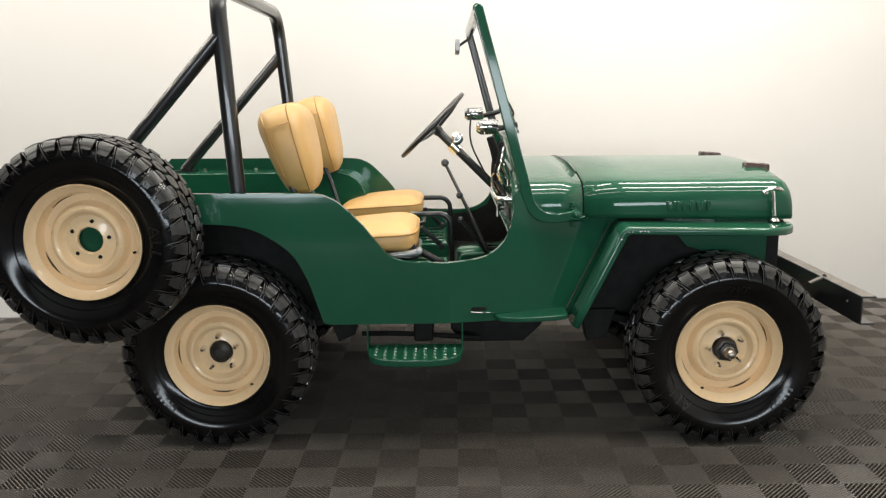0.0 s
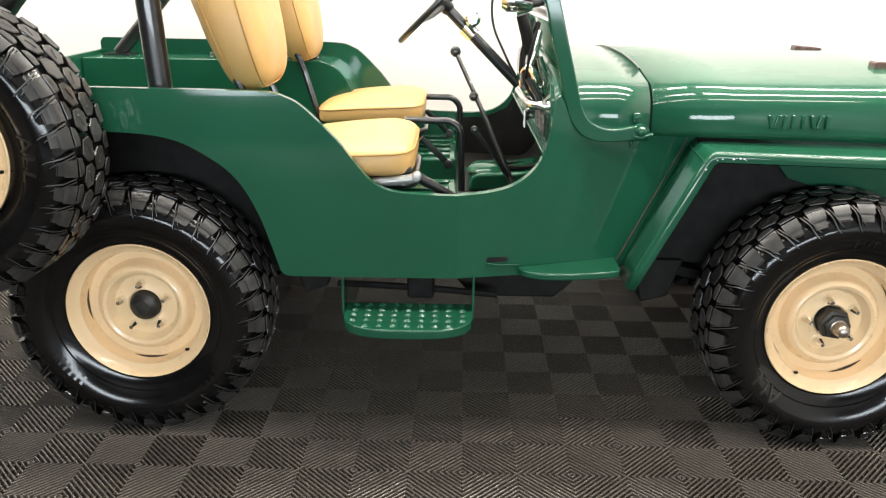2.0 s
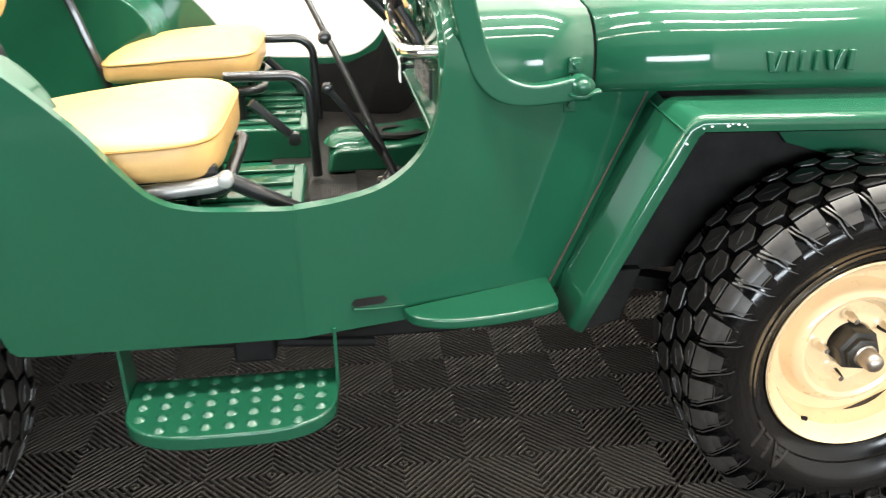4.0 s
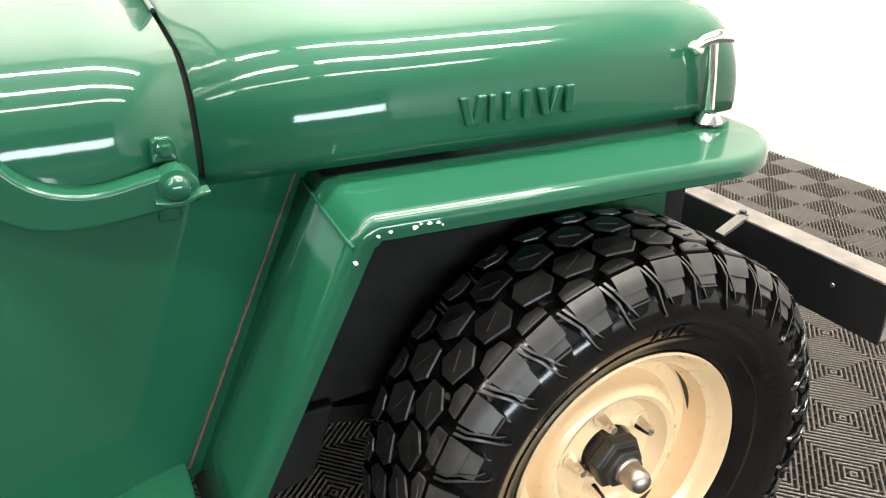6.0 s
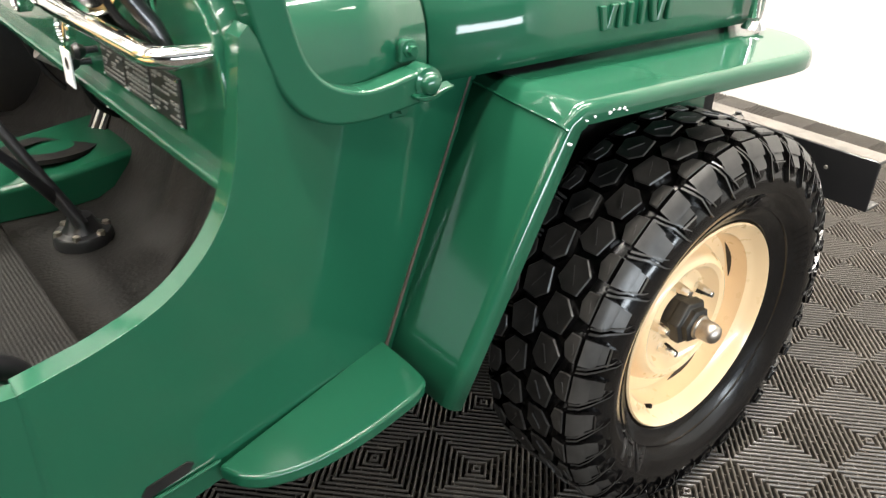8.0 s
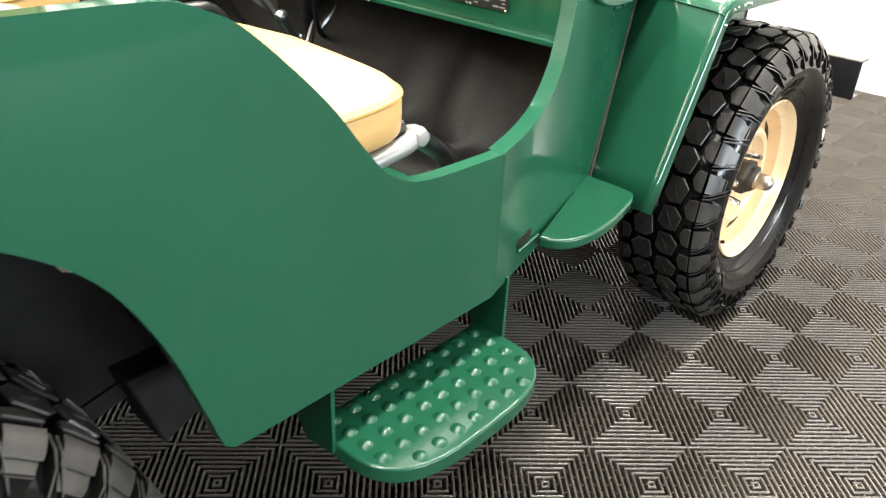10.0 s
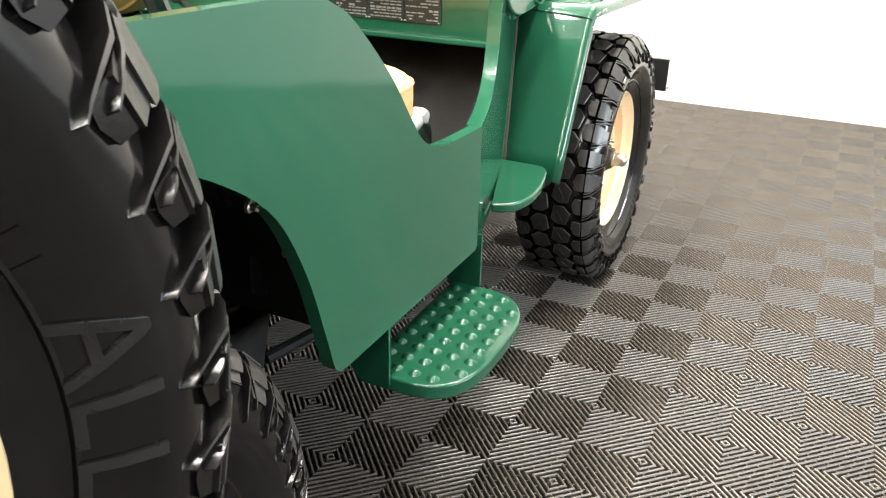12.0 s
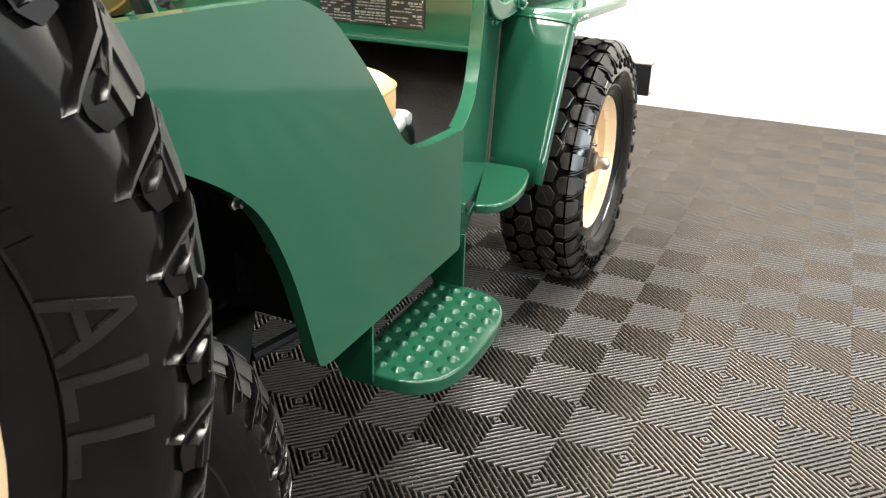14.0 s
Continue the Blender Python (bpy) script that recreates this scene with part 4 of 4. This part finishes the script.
seat(-0.430, -0.002, -0.026, cy=-0.018, cx=-0.004)
seat(0.430, 0.006, -0.034, cx=-0.010, bx=-0.024, bh=0.197)
part("seat_slide_bar", tube(bend([(0.60, -0.655, 0.757), (0.72, -0.662, 0.769), (0.79, -0.660, 0.776), (0.808, -0.656, 0.782)], 0.02), 0.0135, 12), SILVER, jeep, "silver painted seat adjuster bar")
part("slide_joint", lathe([(0, -0.018), (0.011, -0.016), (0.0145, -0.007), (0.0145, 0.007), (0.011, 0.016), (0, 0.018)], 16, at=(0.810, -0.656, 0.783)), SILVER, jeep)
part("slide_tube", tube(bend([(0.815, -0.652, 0.780), (0.874, -0.635, 0.741), (0.945, -0.600, 0.690), (0.950, -0.595, 0.58)], 0.03), 0.0145, 10), BLACK, jeep)
part("seat_rail", tube([(0.56, -0.638, 0.780), (0.70, -0.640, 0.788), (0.795, -0.642, 0.796)], 0.012, 8), BLACK, jeep)
# bent tubes beside the levers
for y in (-0.03, 0.55):
    hp = part("seat_hoop", tube(bend([(0.74, y, 0.832), (0.905, y, 0.832), (0.938, y, 0.80), (0.944, y, 0.58)], 0.045), 0.0125, 10), BLACK, jeep, "bent black tube")
    part("brace", tube([(0.80, y - 0.03, 0.777), (0.892, y - 0.01, 0.683)], 0.012, 8), BLACK, hp)
    part("brace_clamp", lathe([(0, -0.016), (0.016, -0.014), (0.018, 0), (0.016, 0.014), (0, 0.016)], 12, at=(0.895, y - 0.01, 0.680)), BLACK, hp)

# -- roll bar
rb = part("roll_bar", tube(bend([(0.105, -0.612, 0.985), (0.085, -0.612, 1.40), (0.065, -0.60, 1.80), (0.045, 0.60, 1.80), (0.075, 0.612, 1.40), (0.105, 0.612, 0.985)], 0.13, 8), 0.032, 18), BLACK, jeep, "glossy black tubular roll bar")
for s in (-1, 1):
    part("brace", tube([(0.075, s * 0.610, 1.615), (-0.50, s * 0.605, 0.99)], 0.027, 16), BLACK, rb)
    part("foot_plate", box(-0.55, -0.44, s * 0.605 - 0.05, s * 0.605 + 0.05, 0.985, 0.992), BLACK, rb)
    for x in (-0.40, -0.12, 0.2):
        part("rail_bolt", lathe([(0, -0.010), (0.008, -0.010), (0.009, 0.0)], 6), STEEL, jeep).matrix_basis = Matrix.Translation((x, s * 0.64, 0.986)) @ Matrix.Rotation(radians(-90), 4, "X")

# -- drop step
plan = [(0.606, -0.655)]
for i in range(19):
    q = math.pi - math.pi * i / 18
    plan.append((0.7905 + 0.1845 * sq(math.cos(q), 0.62), -0.732 - 0.106 * sq(math.sin(q), 0.80)))
plan.append((0.975, -0.655))
bm = prism(plan, 0.402, 0.374, "xy")
for yy in (-0.69, -0.72, -0.75, -0.775, -0.80, -0.82):
    bmesh.ops.bisect_plane(bm, geom=bm.verts[:] + bm.edges[:] + bm.faces[:], plane_co=(0, yy, 0), plane_no=(0, 1, 0))


def step_fall(y):
    """The tread plate bows down towards its outer edge."""
    return 0.30 * max(0.0, -y - 0.70) ** 2


for v in bm.verts:
    v.co.z -= step_fall(v.co.y)
step = part("drop_step", bm, GREEN, jeep, "green drop step with round dimples", bevel=0.008)
dimple = None
for i in range(9):
    for j in range(5):
        x, y = 0.636 + i * 0.0385, -0.676 - j * 0.0335
        if ((x - 0.79) / 0.178) ** 4 + max(0, (-y - 0.70) / 0.128) ** 2.2 < 0.92:
            if dimple is None:
                dimple = part("dimple", lathe([(0.0, -0.0062), (0.004, -0.0056), (0.008, -0.0034), (0.0125, 0.001)], 14), GREEN, step)
                ob = dimple
            else:
                ob = new("dimple", dimple.data)
                ob.parent = step
            ob.matrix_basis = Matrix.Translation((x, y, 0.4022 - step_fall(y))) @ Matrix.Rotation(radians(-90), 4, "X")
for x in (0.600, 0.972):
    part("step_bracket", prism([(-0.665, 0.515), (-0.715, 0.515), (-0.715, 0.388), (-0.66, 0.382), (-0.64, 0.41)], x, x + 0.006, "yz"), GREEN, step)

# slot with a bright lip low on the cowl side
part("body_slot", prism([(1.008, 0.556), (1.015, 0.563), (1.066, 0.560), (1.073, 0.553), (1.066, 0.546), (1.014, 0.548)], -0.7275, -0.722, warp=taper), DULL, jeep)
part("slot_lip", tube([(1.010, -0.7030, 0.545), (1.040, -0.6950, 0.540), (1.075, -0.6850, 0.536), (1.104, -0.6770, 0.533)], 0.0026, 6), GREEN, jeep)

# hinge along the hood's rear edge
part("hood_hinge", tube([(1.459, y, 1.0815 - 0.045 * (abs(y) / 0.53) ** 2.4) for y in [-0.40 + 0.05 * k for k in range(17)]], 0.0034, 8), BLACK, jeep, "thin black hood hinge")

# hood catch
for s in (-1, 1):
    k = part("hood_catch", tube([(2.218, s * 0.582, 0.892), (2.214, s * 0.584, 0.94), (2.208, s * 0.582, 0.990)], [0.010, 0.008, 0.009], 12), CHROME, jeep, "chrome hood catch")
    part("catch_grip", tube([(2.174, s * 0.580, 0.985), (2.189, s * 0.588, 0.997), (2.208, s * 0.590, 1.001), (2.232, s * 0.588, 0.999), (2.250, s * 0.580, 0.992)], [0.006, 0.009, 0.010, 0.009, 0.005], 10), CHROME, k)
    part("catch_foot", lathe([(0, -0.012), (0.012, -0.010), (0.020, 0.0), (0.022, 0.004)], 18), CHROME, k).matrix_basis = Matrix.Translation((2.220, s * 0.584, 0.876)) @ Matrix.Rotation(radians(-90), 4, "X")
    part("catch_bracket", lathe([(0, -0.012), (0.007, -0.011), (0.011, -0.005), (0.011, 0.004), (0.006, 0.008)], 14, at=(2.180, s * 0.578, 0.984)), CHROME, k)
# reflectors on the hood
for s in (-1, 1):
    part("hood_light", prism([(2.193, 1.045), (2.295, 1.035), (2.295, 1.068), (2.290, 1.073), (2.198, 1.081), (2.193, 1.076)], s * 0.28, s * 0.325), REDLENS, jeep, "small dark red marker block on the hood", bevel=0.004)

# small paint chips at the fender's knee
for i, (x, z, r) in enumerate(((1.626, 0.861, 0.0022), (1.655, 0.861, 0.0034), (1.662, 0.864, 0.0016), (1.673, 0.863, 0.0026), (1.684, 0.862, 0.0024), (1.689, 0.858, 0.0013), (1.612, 0.858, 0.0016), (1.585, 0.832, 0.0022))):
    part("paint_chip", prism([(x + r * (1.0 + 0.4 * math.sin(3 * a + i)) * math.cos(a), z + 0.7 * r * math.sin(a)) for a in [2 * math.pi * k / 9 for k in range(9)]], -0.7335, -0.729), WHITEP, jeep)

# embossed mark on the hood side, plain strokes
x = 1.792
for w, gap, lean in ((0.013, 0.005, -0.005), (0.013, 0.008, 0.005), (0.010, 0.014, 0), (0.010, 0.019, 0), (0.010, 0.016, 0), (0.012, 0.007, -0.005), (0.012, 0.010, 0.005), (0.014, 0, 0)):
    part("embossed_stroke", prism([(x - lean, 0.9175), (x + w - lean, 0.9175), (x + w + lean, 0.956), (x + lean, 0.956)], -0.5875, -0.578), GREEN, hood_ob, bevel=0.003)
    x += w + gap

# wiper, mirror, windscreen motor
part("mirror", prism([(-0.20, 1.553), (-0.03, 1.553), (-0.02, 1.565), (-0.02, 1.60), (-0.03, 1.612), (-0.20, 1.612), (-0.21, 1.60), (-0.21, 1.565)], 0.965, 0.985, "yz"), SILVER, jeep, "grey rear view mirror", bevel=0.004)
part("mirror_arm", tube([(0.985, -0.115, 1.59), (1.03, -0.115, 1.62), (1.045, -0.115, 1.66)], 0.006, 8), BLACK, jeep)
part("wiper_cable", tube(bend([(1.03, -0.25, 1.30), (1.02, -0.25, 1.18), (1.10, -0.25, 1.02), (1.16, -0.22, 0.96)], 0.08), 0.004, 6), BLACK, jeep)
for y in (-0.30, 0.30):
    k = part("wiper_motor", lathe([(0.0, -0.05), (0.028, -0.048), (0.032, -0.04), (0.032, 0.03), (0.02, 0.045), (0.0, 0.045)], 20), CHROME, jeep, "chrome wiper motor")
    k.matrix_basis = Matrix.Translation((1.095 if y < 0 else 1.06, y, 1.243 if y < 0 else 1.28)) @ Matrix.Rotation(radians(90), 4, "Z")
    part("motor_shaft", tube([(0.01, -0.04, -0.01), (0.0, -0.13, 0.01)], 0.012, 8), BLACK, k)
    part("wiper_arm", tube([(1.20, y, 1.235), (1.235, y + 0.06, 1.215), (1.20, y + 0.22, 1.34)], 0.004, 6), BLACK, jeep)

part("wiper_arm", tube(bend([(1.150, -0.45, 1.370), (1.176, -0.45, 1.345), (1.198, -0.45, 1.300), (1.180, -0.45, 1.283), (1.150, -0.45, 1.280)], 0.02), 0.0045, 6), BLACK, jeep)
ring = part("bezel_ring", lathe([(0.030, 0.012), (0.038, 0.010), (0.041, 0.0), (0.038, -0.010), (0.030, -0.012), (0.027, 0.0)], 28, closed=True), CHROME, jeep, "chrome spot lamp ring on the dash")
ring.matrix_basis = Matrix.Translation((1.132, -0.42, 1.025)) @ Matrix.Rotation(radians(-60), 4, "Z")
part("lamp_back", lathe([(0.0, 0.035), (0.020, 0.030), (0.029, 0.015), (0.030, 0.0), (0.0, -0.002)], 20), BLACK, ring)
for x0, y0, z0, x1, y1, z1, r, m in ((1.150, -0.50, 1.10, 1.185, -0.46, 0.98, 0.010, CHROME), (1.165, -0.36, 1.16, 1.130, -0.40, 1.04, 0.008, CHROME), (1.100, -0.45, 1.21, 1.125, -0.44, 1.10, 0.016, DULL),
                                     (1.150, -0.30, 1.10, 1.160, -0.33, 0.98, 0.013, DULL), (1.120, -0.52, 1.04, 1.165, -0.55, 0.95, 0.009, BLACK), (1.135, -0.25, 1.15, 1.165, -0.22, 0.99, 0.012, BLACK)):
    part("dash_fitting", tube([(x0, y0, z0), ((x0 + x1) / 2 + 0.006, (y0 + y1) / 2, (z0 + z1) / 2), (x1, y1, z1)], [r, r * 1.15, r * 0.8], 10), m, jeep)
for y, k in ((-0.50, 0.02), (-0.40, -0.03), (-0.33, 0.03), (-0.27, -0.02)):
    part("cable", tube(bend([(1.165, y, 0.955), (1.115, y + k, 1.01), (1.120, y - k, 1.10), (1.150, y + k, 1.19)], 0.04), 0.0045, 6), DULL, jeep)

# bumper
part("front_bumper", prism([(2.500, 0.492), (2.558, 0.492), (2.558, 0.498), (2.507, 0.498), (2.507, 0.597), (2.558, 0.597), (2.558, 0.603), (2.500, 0.603)], -0.765, 0.765), BLACK, jeep, "black steel channel bumper", bevel=0.002)
for s in (-1, 1):
    part("bolt_hole", lathe([(0, -0.001), (0.004, -0.001), (0.005, 0.002)], 12), STEEL, jeep).matrix_basis = Matrix.Translation((2.499, s * 0.66, 0.559)) @ Matrix.Rotation(radians(-90), 4, "Z")
part("worn_flange", box(2.502, 2.556, -0.763, 0.763, 0.6025, 0.6045), DUSTY, jeep, "dusty scuffed top flange")
part("flange_tab", prism([(2.452, 0.577), (2.50, 0.597), (2.51, 0.604), (2.51, 0.607), (2.495, 0.603), (2.449, 0.581)], -0.446, -0.424), DUSTY, jeep)
for y in (-0.425, 0.425):
    part("bumper_bolt", lathe([(0, -0.009), (0.007, -0.009), (0.008, -0.003), (0.012, -0.002), (0.012, 0.0)], 6), BLACK, jeep).matrix_basis = Matrix.Translation((2.516, y, 0.604)) @ Matrix.Rotation(radians(-90), 4, "X")

# -- chassis under the body
for s in (-1, 1):
    part("chassis_rail", box(-0.58, 2.47, s * 0.36 - 0.035, s * 0.36 + 0.035, 0.44, 0.53), DULL, jeep, bevel=0.008)
    for x0 in (0.0, 2.022):
        part("leaf_spring", loft([[(x0 + dx, s * 0.45 + dy, 0.445 - 0.06 * (1 - (dx / 0.45) ** 2) + dzz) for dy, dzz in ((-0.025, 0), (0.025, 0), (0.025, 0.03), (-0.025, 0.03))] for dx in (-0.45, -0.3, -0.15, 0, 0.15, 0.3, 0.45)], closed=True, caps=True), DULL, jeep)
for x in (0.0, 2.022):
    part("axle", lathe([(0.035, -0.55), (0.04, -0.2), (0.11, -0.1), (0.13, 0.0), (0.11, 0.1), (0.04, 0.2), (0.035, 0.55)], 20, at=(x, 0, 0.373)), DULL, jeep)
part("transfer_case", box(0.85, 1.25, -0.22, 0.16, 0.36, 0.545), DULL, jeep, bevel=0.03)
part("exhaust_pipe", tube(bend([(1.5, -0.25, 0.46), (0.95, -0.3, 0.44), (0.5, -0.42, 0.45), (0.3, -0.42, 0.45)], 0.1), 0.022, 10), IRON, jeep)
part("skid_plate", prism([(0.93, 0.40), (0.98, 0.345), (1.24, 0.345), (1.32, 0.42), (1.32, 0.45), (0.93, 0.45)], -0.46, 0.30), DULL, jeep, "dull black skid plate", bevel=0.01)
part("crossmember", box(0.78, 0.86, -0.62, 0.60, 0.40, 0.50), DULL, jeep, bevel=0.01)
part("spring_hanger", prism([(0.42, 0.50), (0.56, 0.50), (0.53, 0.40), (0.46, 0.37)], -0.52, -0.44), DULL, jeep, bevel=0.006)
part("brake_pipe", tube(bend([(0.56, -0.50, 0.40), (0.70, -0.55, 0.415), (0.86, -0.56, 0.41), (1.05, -0.55, 0.39)], 0.05), 0.011, 8), DULL, jeep)
part("spring_shackle", prism([(1.47, 0.50), (1.62, 0.50), (1.58, 0.38), (1.50, 0.36)], -0.52, -0.44), DULL, jeep, bevel=0.006)
part("driveshaft", tube([(0.1, 0.02, 0.40), (0.9, -0.05, 0.44)], 0.026, 10), DULL, jeep)

# ---- floor tiles: 2 x 2 ribbed fields each ----
CELL = 0.1526
ORG = Vector((1.103, -0.913))
TURN = radians(-0.6)


def tile_mesh(name, webs):
    verts, faces = [], []
    p = CELL * math.sqrt(2) / 17
    w = p * 0.225
    # rounded rib: offsets across it and the height there
    steps = ((-w, -0.0026), (-w * 0.62, -0.0007), (0.0, 0.0), (w * 0.62, -0.0007), (w, -0.0026))

    def clip_bar(cx, cy, direction, off):
        """One diagonal rib inside one square field: strips of its rounded top, and its two walls."""
        d = Vector((1, direction)).normalized()
        n = Vector((-d.y, d.x))
        c = Vector((cx, cy))
        for (o1, z1), (o2, z2) in zip(steps, steps[1:]):
            poly = [c + d * a + n * (off + b) for a, b in ((-0.2, o1), (0.2, o1), (0.2, o2), (-0.2, o2))]
            for ax, lim, sgn in ((0, cx - CELL / 2, 1), (0, cx + CELL / 2, -1), (1, cy - CELL / 2, 1), (1, cy + CELL / 2, -1)):
                out = []
                for i in range(len(poly)):
                    a, b = poly[i], poly[(i + 1) % len(poly)]
                    da, db = (a[ax] - lim) * sgn, (b[ax] - lim) * sgn
                    if da >= 0:
                        out.append(a)
                    if da * db < 0:
                        out.append(a.lerp(b, da / (da - db)))
                poly = out
                if not poly:
                    break
            if len(poly) < 3:
                continue
            s, k = len(verts), len(poly)
            hs = [z1 + (z2 - z1) * ((q - c).dot(n) - off - o1) / (o2 - o1) for q in poly]
            verts.extend([(q.x, q.y, z) for q, z in zip(poly, hs)])
            faces.append(tuple(range(s, s + k)))
            for edge in ((o1,) if o1 == -w else (o2,) if o2 == w else ()):
                on = [q for q in poly if abs((q - c).dot(n) - off - edge) < 1e-6]
                if len(on) == 2:
                    s = len(verts)
                    verts.extend([(on[0].x, on[0].y, -0.0026), (on[1].x, on[1].y, -0.0026), (on[1].x, on[1].y, -0.018), (on[0].x, on[0].y, -0.018)])
                    faces.append((s, s + 1, s + 2, s + 3))
    for i in (0, 1):
        for j in (0, 1):
            cx, cy = (i + 0.5) * CELL, (j + 0.5) * CELL
            direction = 1 if (i + j) % 2 == TILE_PARITY else -1
            for k in range(17):
                clip_bar(cx, cy, direction, (k - 8) * p)
            # thin webs that bridge the gaps, staggered from one gap to the next
            d = Vector((1, direction)).normalized()
            n = Vector((-d.y, d.x))
            for k in range(16 if webs else 0):
                for m in range(-5, 6):
                    q = d * (m * 2 + k % 2) * 1.6 * p + n * (k - 7.5) * p
                    if max(abs(q.x), abs(q.y)) < CELL / 2 - p * 0.35:
                        s = len(verts)
                        for z in (-0.0030, -0.014):
                            verts.extend([(cx + r.x, cy + r.y, z) for r in (q + d * u * 0.0009 + n * v * p * 0.31 for u, v in ((-1, -1), (1, -1), (1, 1), (-1, 1)))])
                        faces.extend(((s, s + 1, s + 2, s + 3), (s + 1, s + 5, s + 6, s + 2), (s + 3, s + 7, s + 4, s)))
    me = bpy.data.meshes.new(name)
    me.from_pydata(verts, [], faces)
    me.materials.append(PLASTIC)
    return me


TILE_PARITY = 0
tile = tile_mesh("tile", True)
rot = Matrix.Rotation(TURN, 4, "Z")
near, far = [], []
for i in range(-48, 32, 2):
    for j in range(-42, 18, 2):
        q = ORG + (Matrix.Rotation(TURN, 2) @ Vector(((i - 8) * CELL, j * CELL)))
        if -6.0 < q.x < 4.46 and -6.9 < q.y < 1.3 + 0.0374 * q.x:
            (near if -0.75 < q.x < 4.2 and -2.75 < q.y < 0.9 else far).append(q)
near.sort(key=lambda q: (q.x - 1.2) ** 2 + 1.6 * (q.y + 1.2) ** 2)
far += near[300:]
for q in near[:300]:
    ob = new("tile", tile)
    ob.matrix_world = Matrix.Translation((q.x, q.y, 0)) @ rot
    ob.parent = floor
plain = tile_mesh("plain_tile", False)
base = np.array([v.co for v in plain.vertices])
polys = [tuple(f.vertices) for f in plain.polygons]
vs, fs = [], []
c, s = math.cos(TURN), math.sin(TURN)
for q in far:
    o = len(vs)
    vs.extend(np.c_[q.x + base[:, 0] * c - base[:, 1] * s, q.y + base[:, 0] * s + base[:, 1] * c, base[:, 2]].tolist())
    fs.extend([tuple(i + o for i in f) for f in polys])
me = bpy.data.meshes.new("tiles_beyond")
me.from_pydata(vs, [], fs)
me.materials.append(PLASTIC)
rest = tagged(new("tiles_beyond", me), kind="stuff")
rest.parent = floor
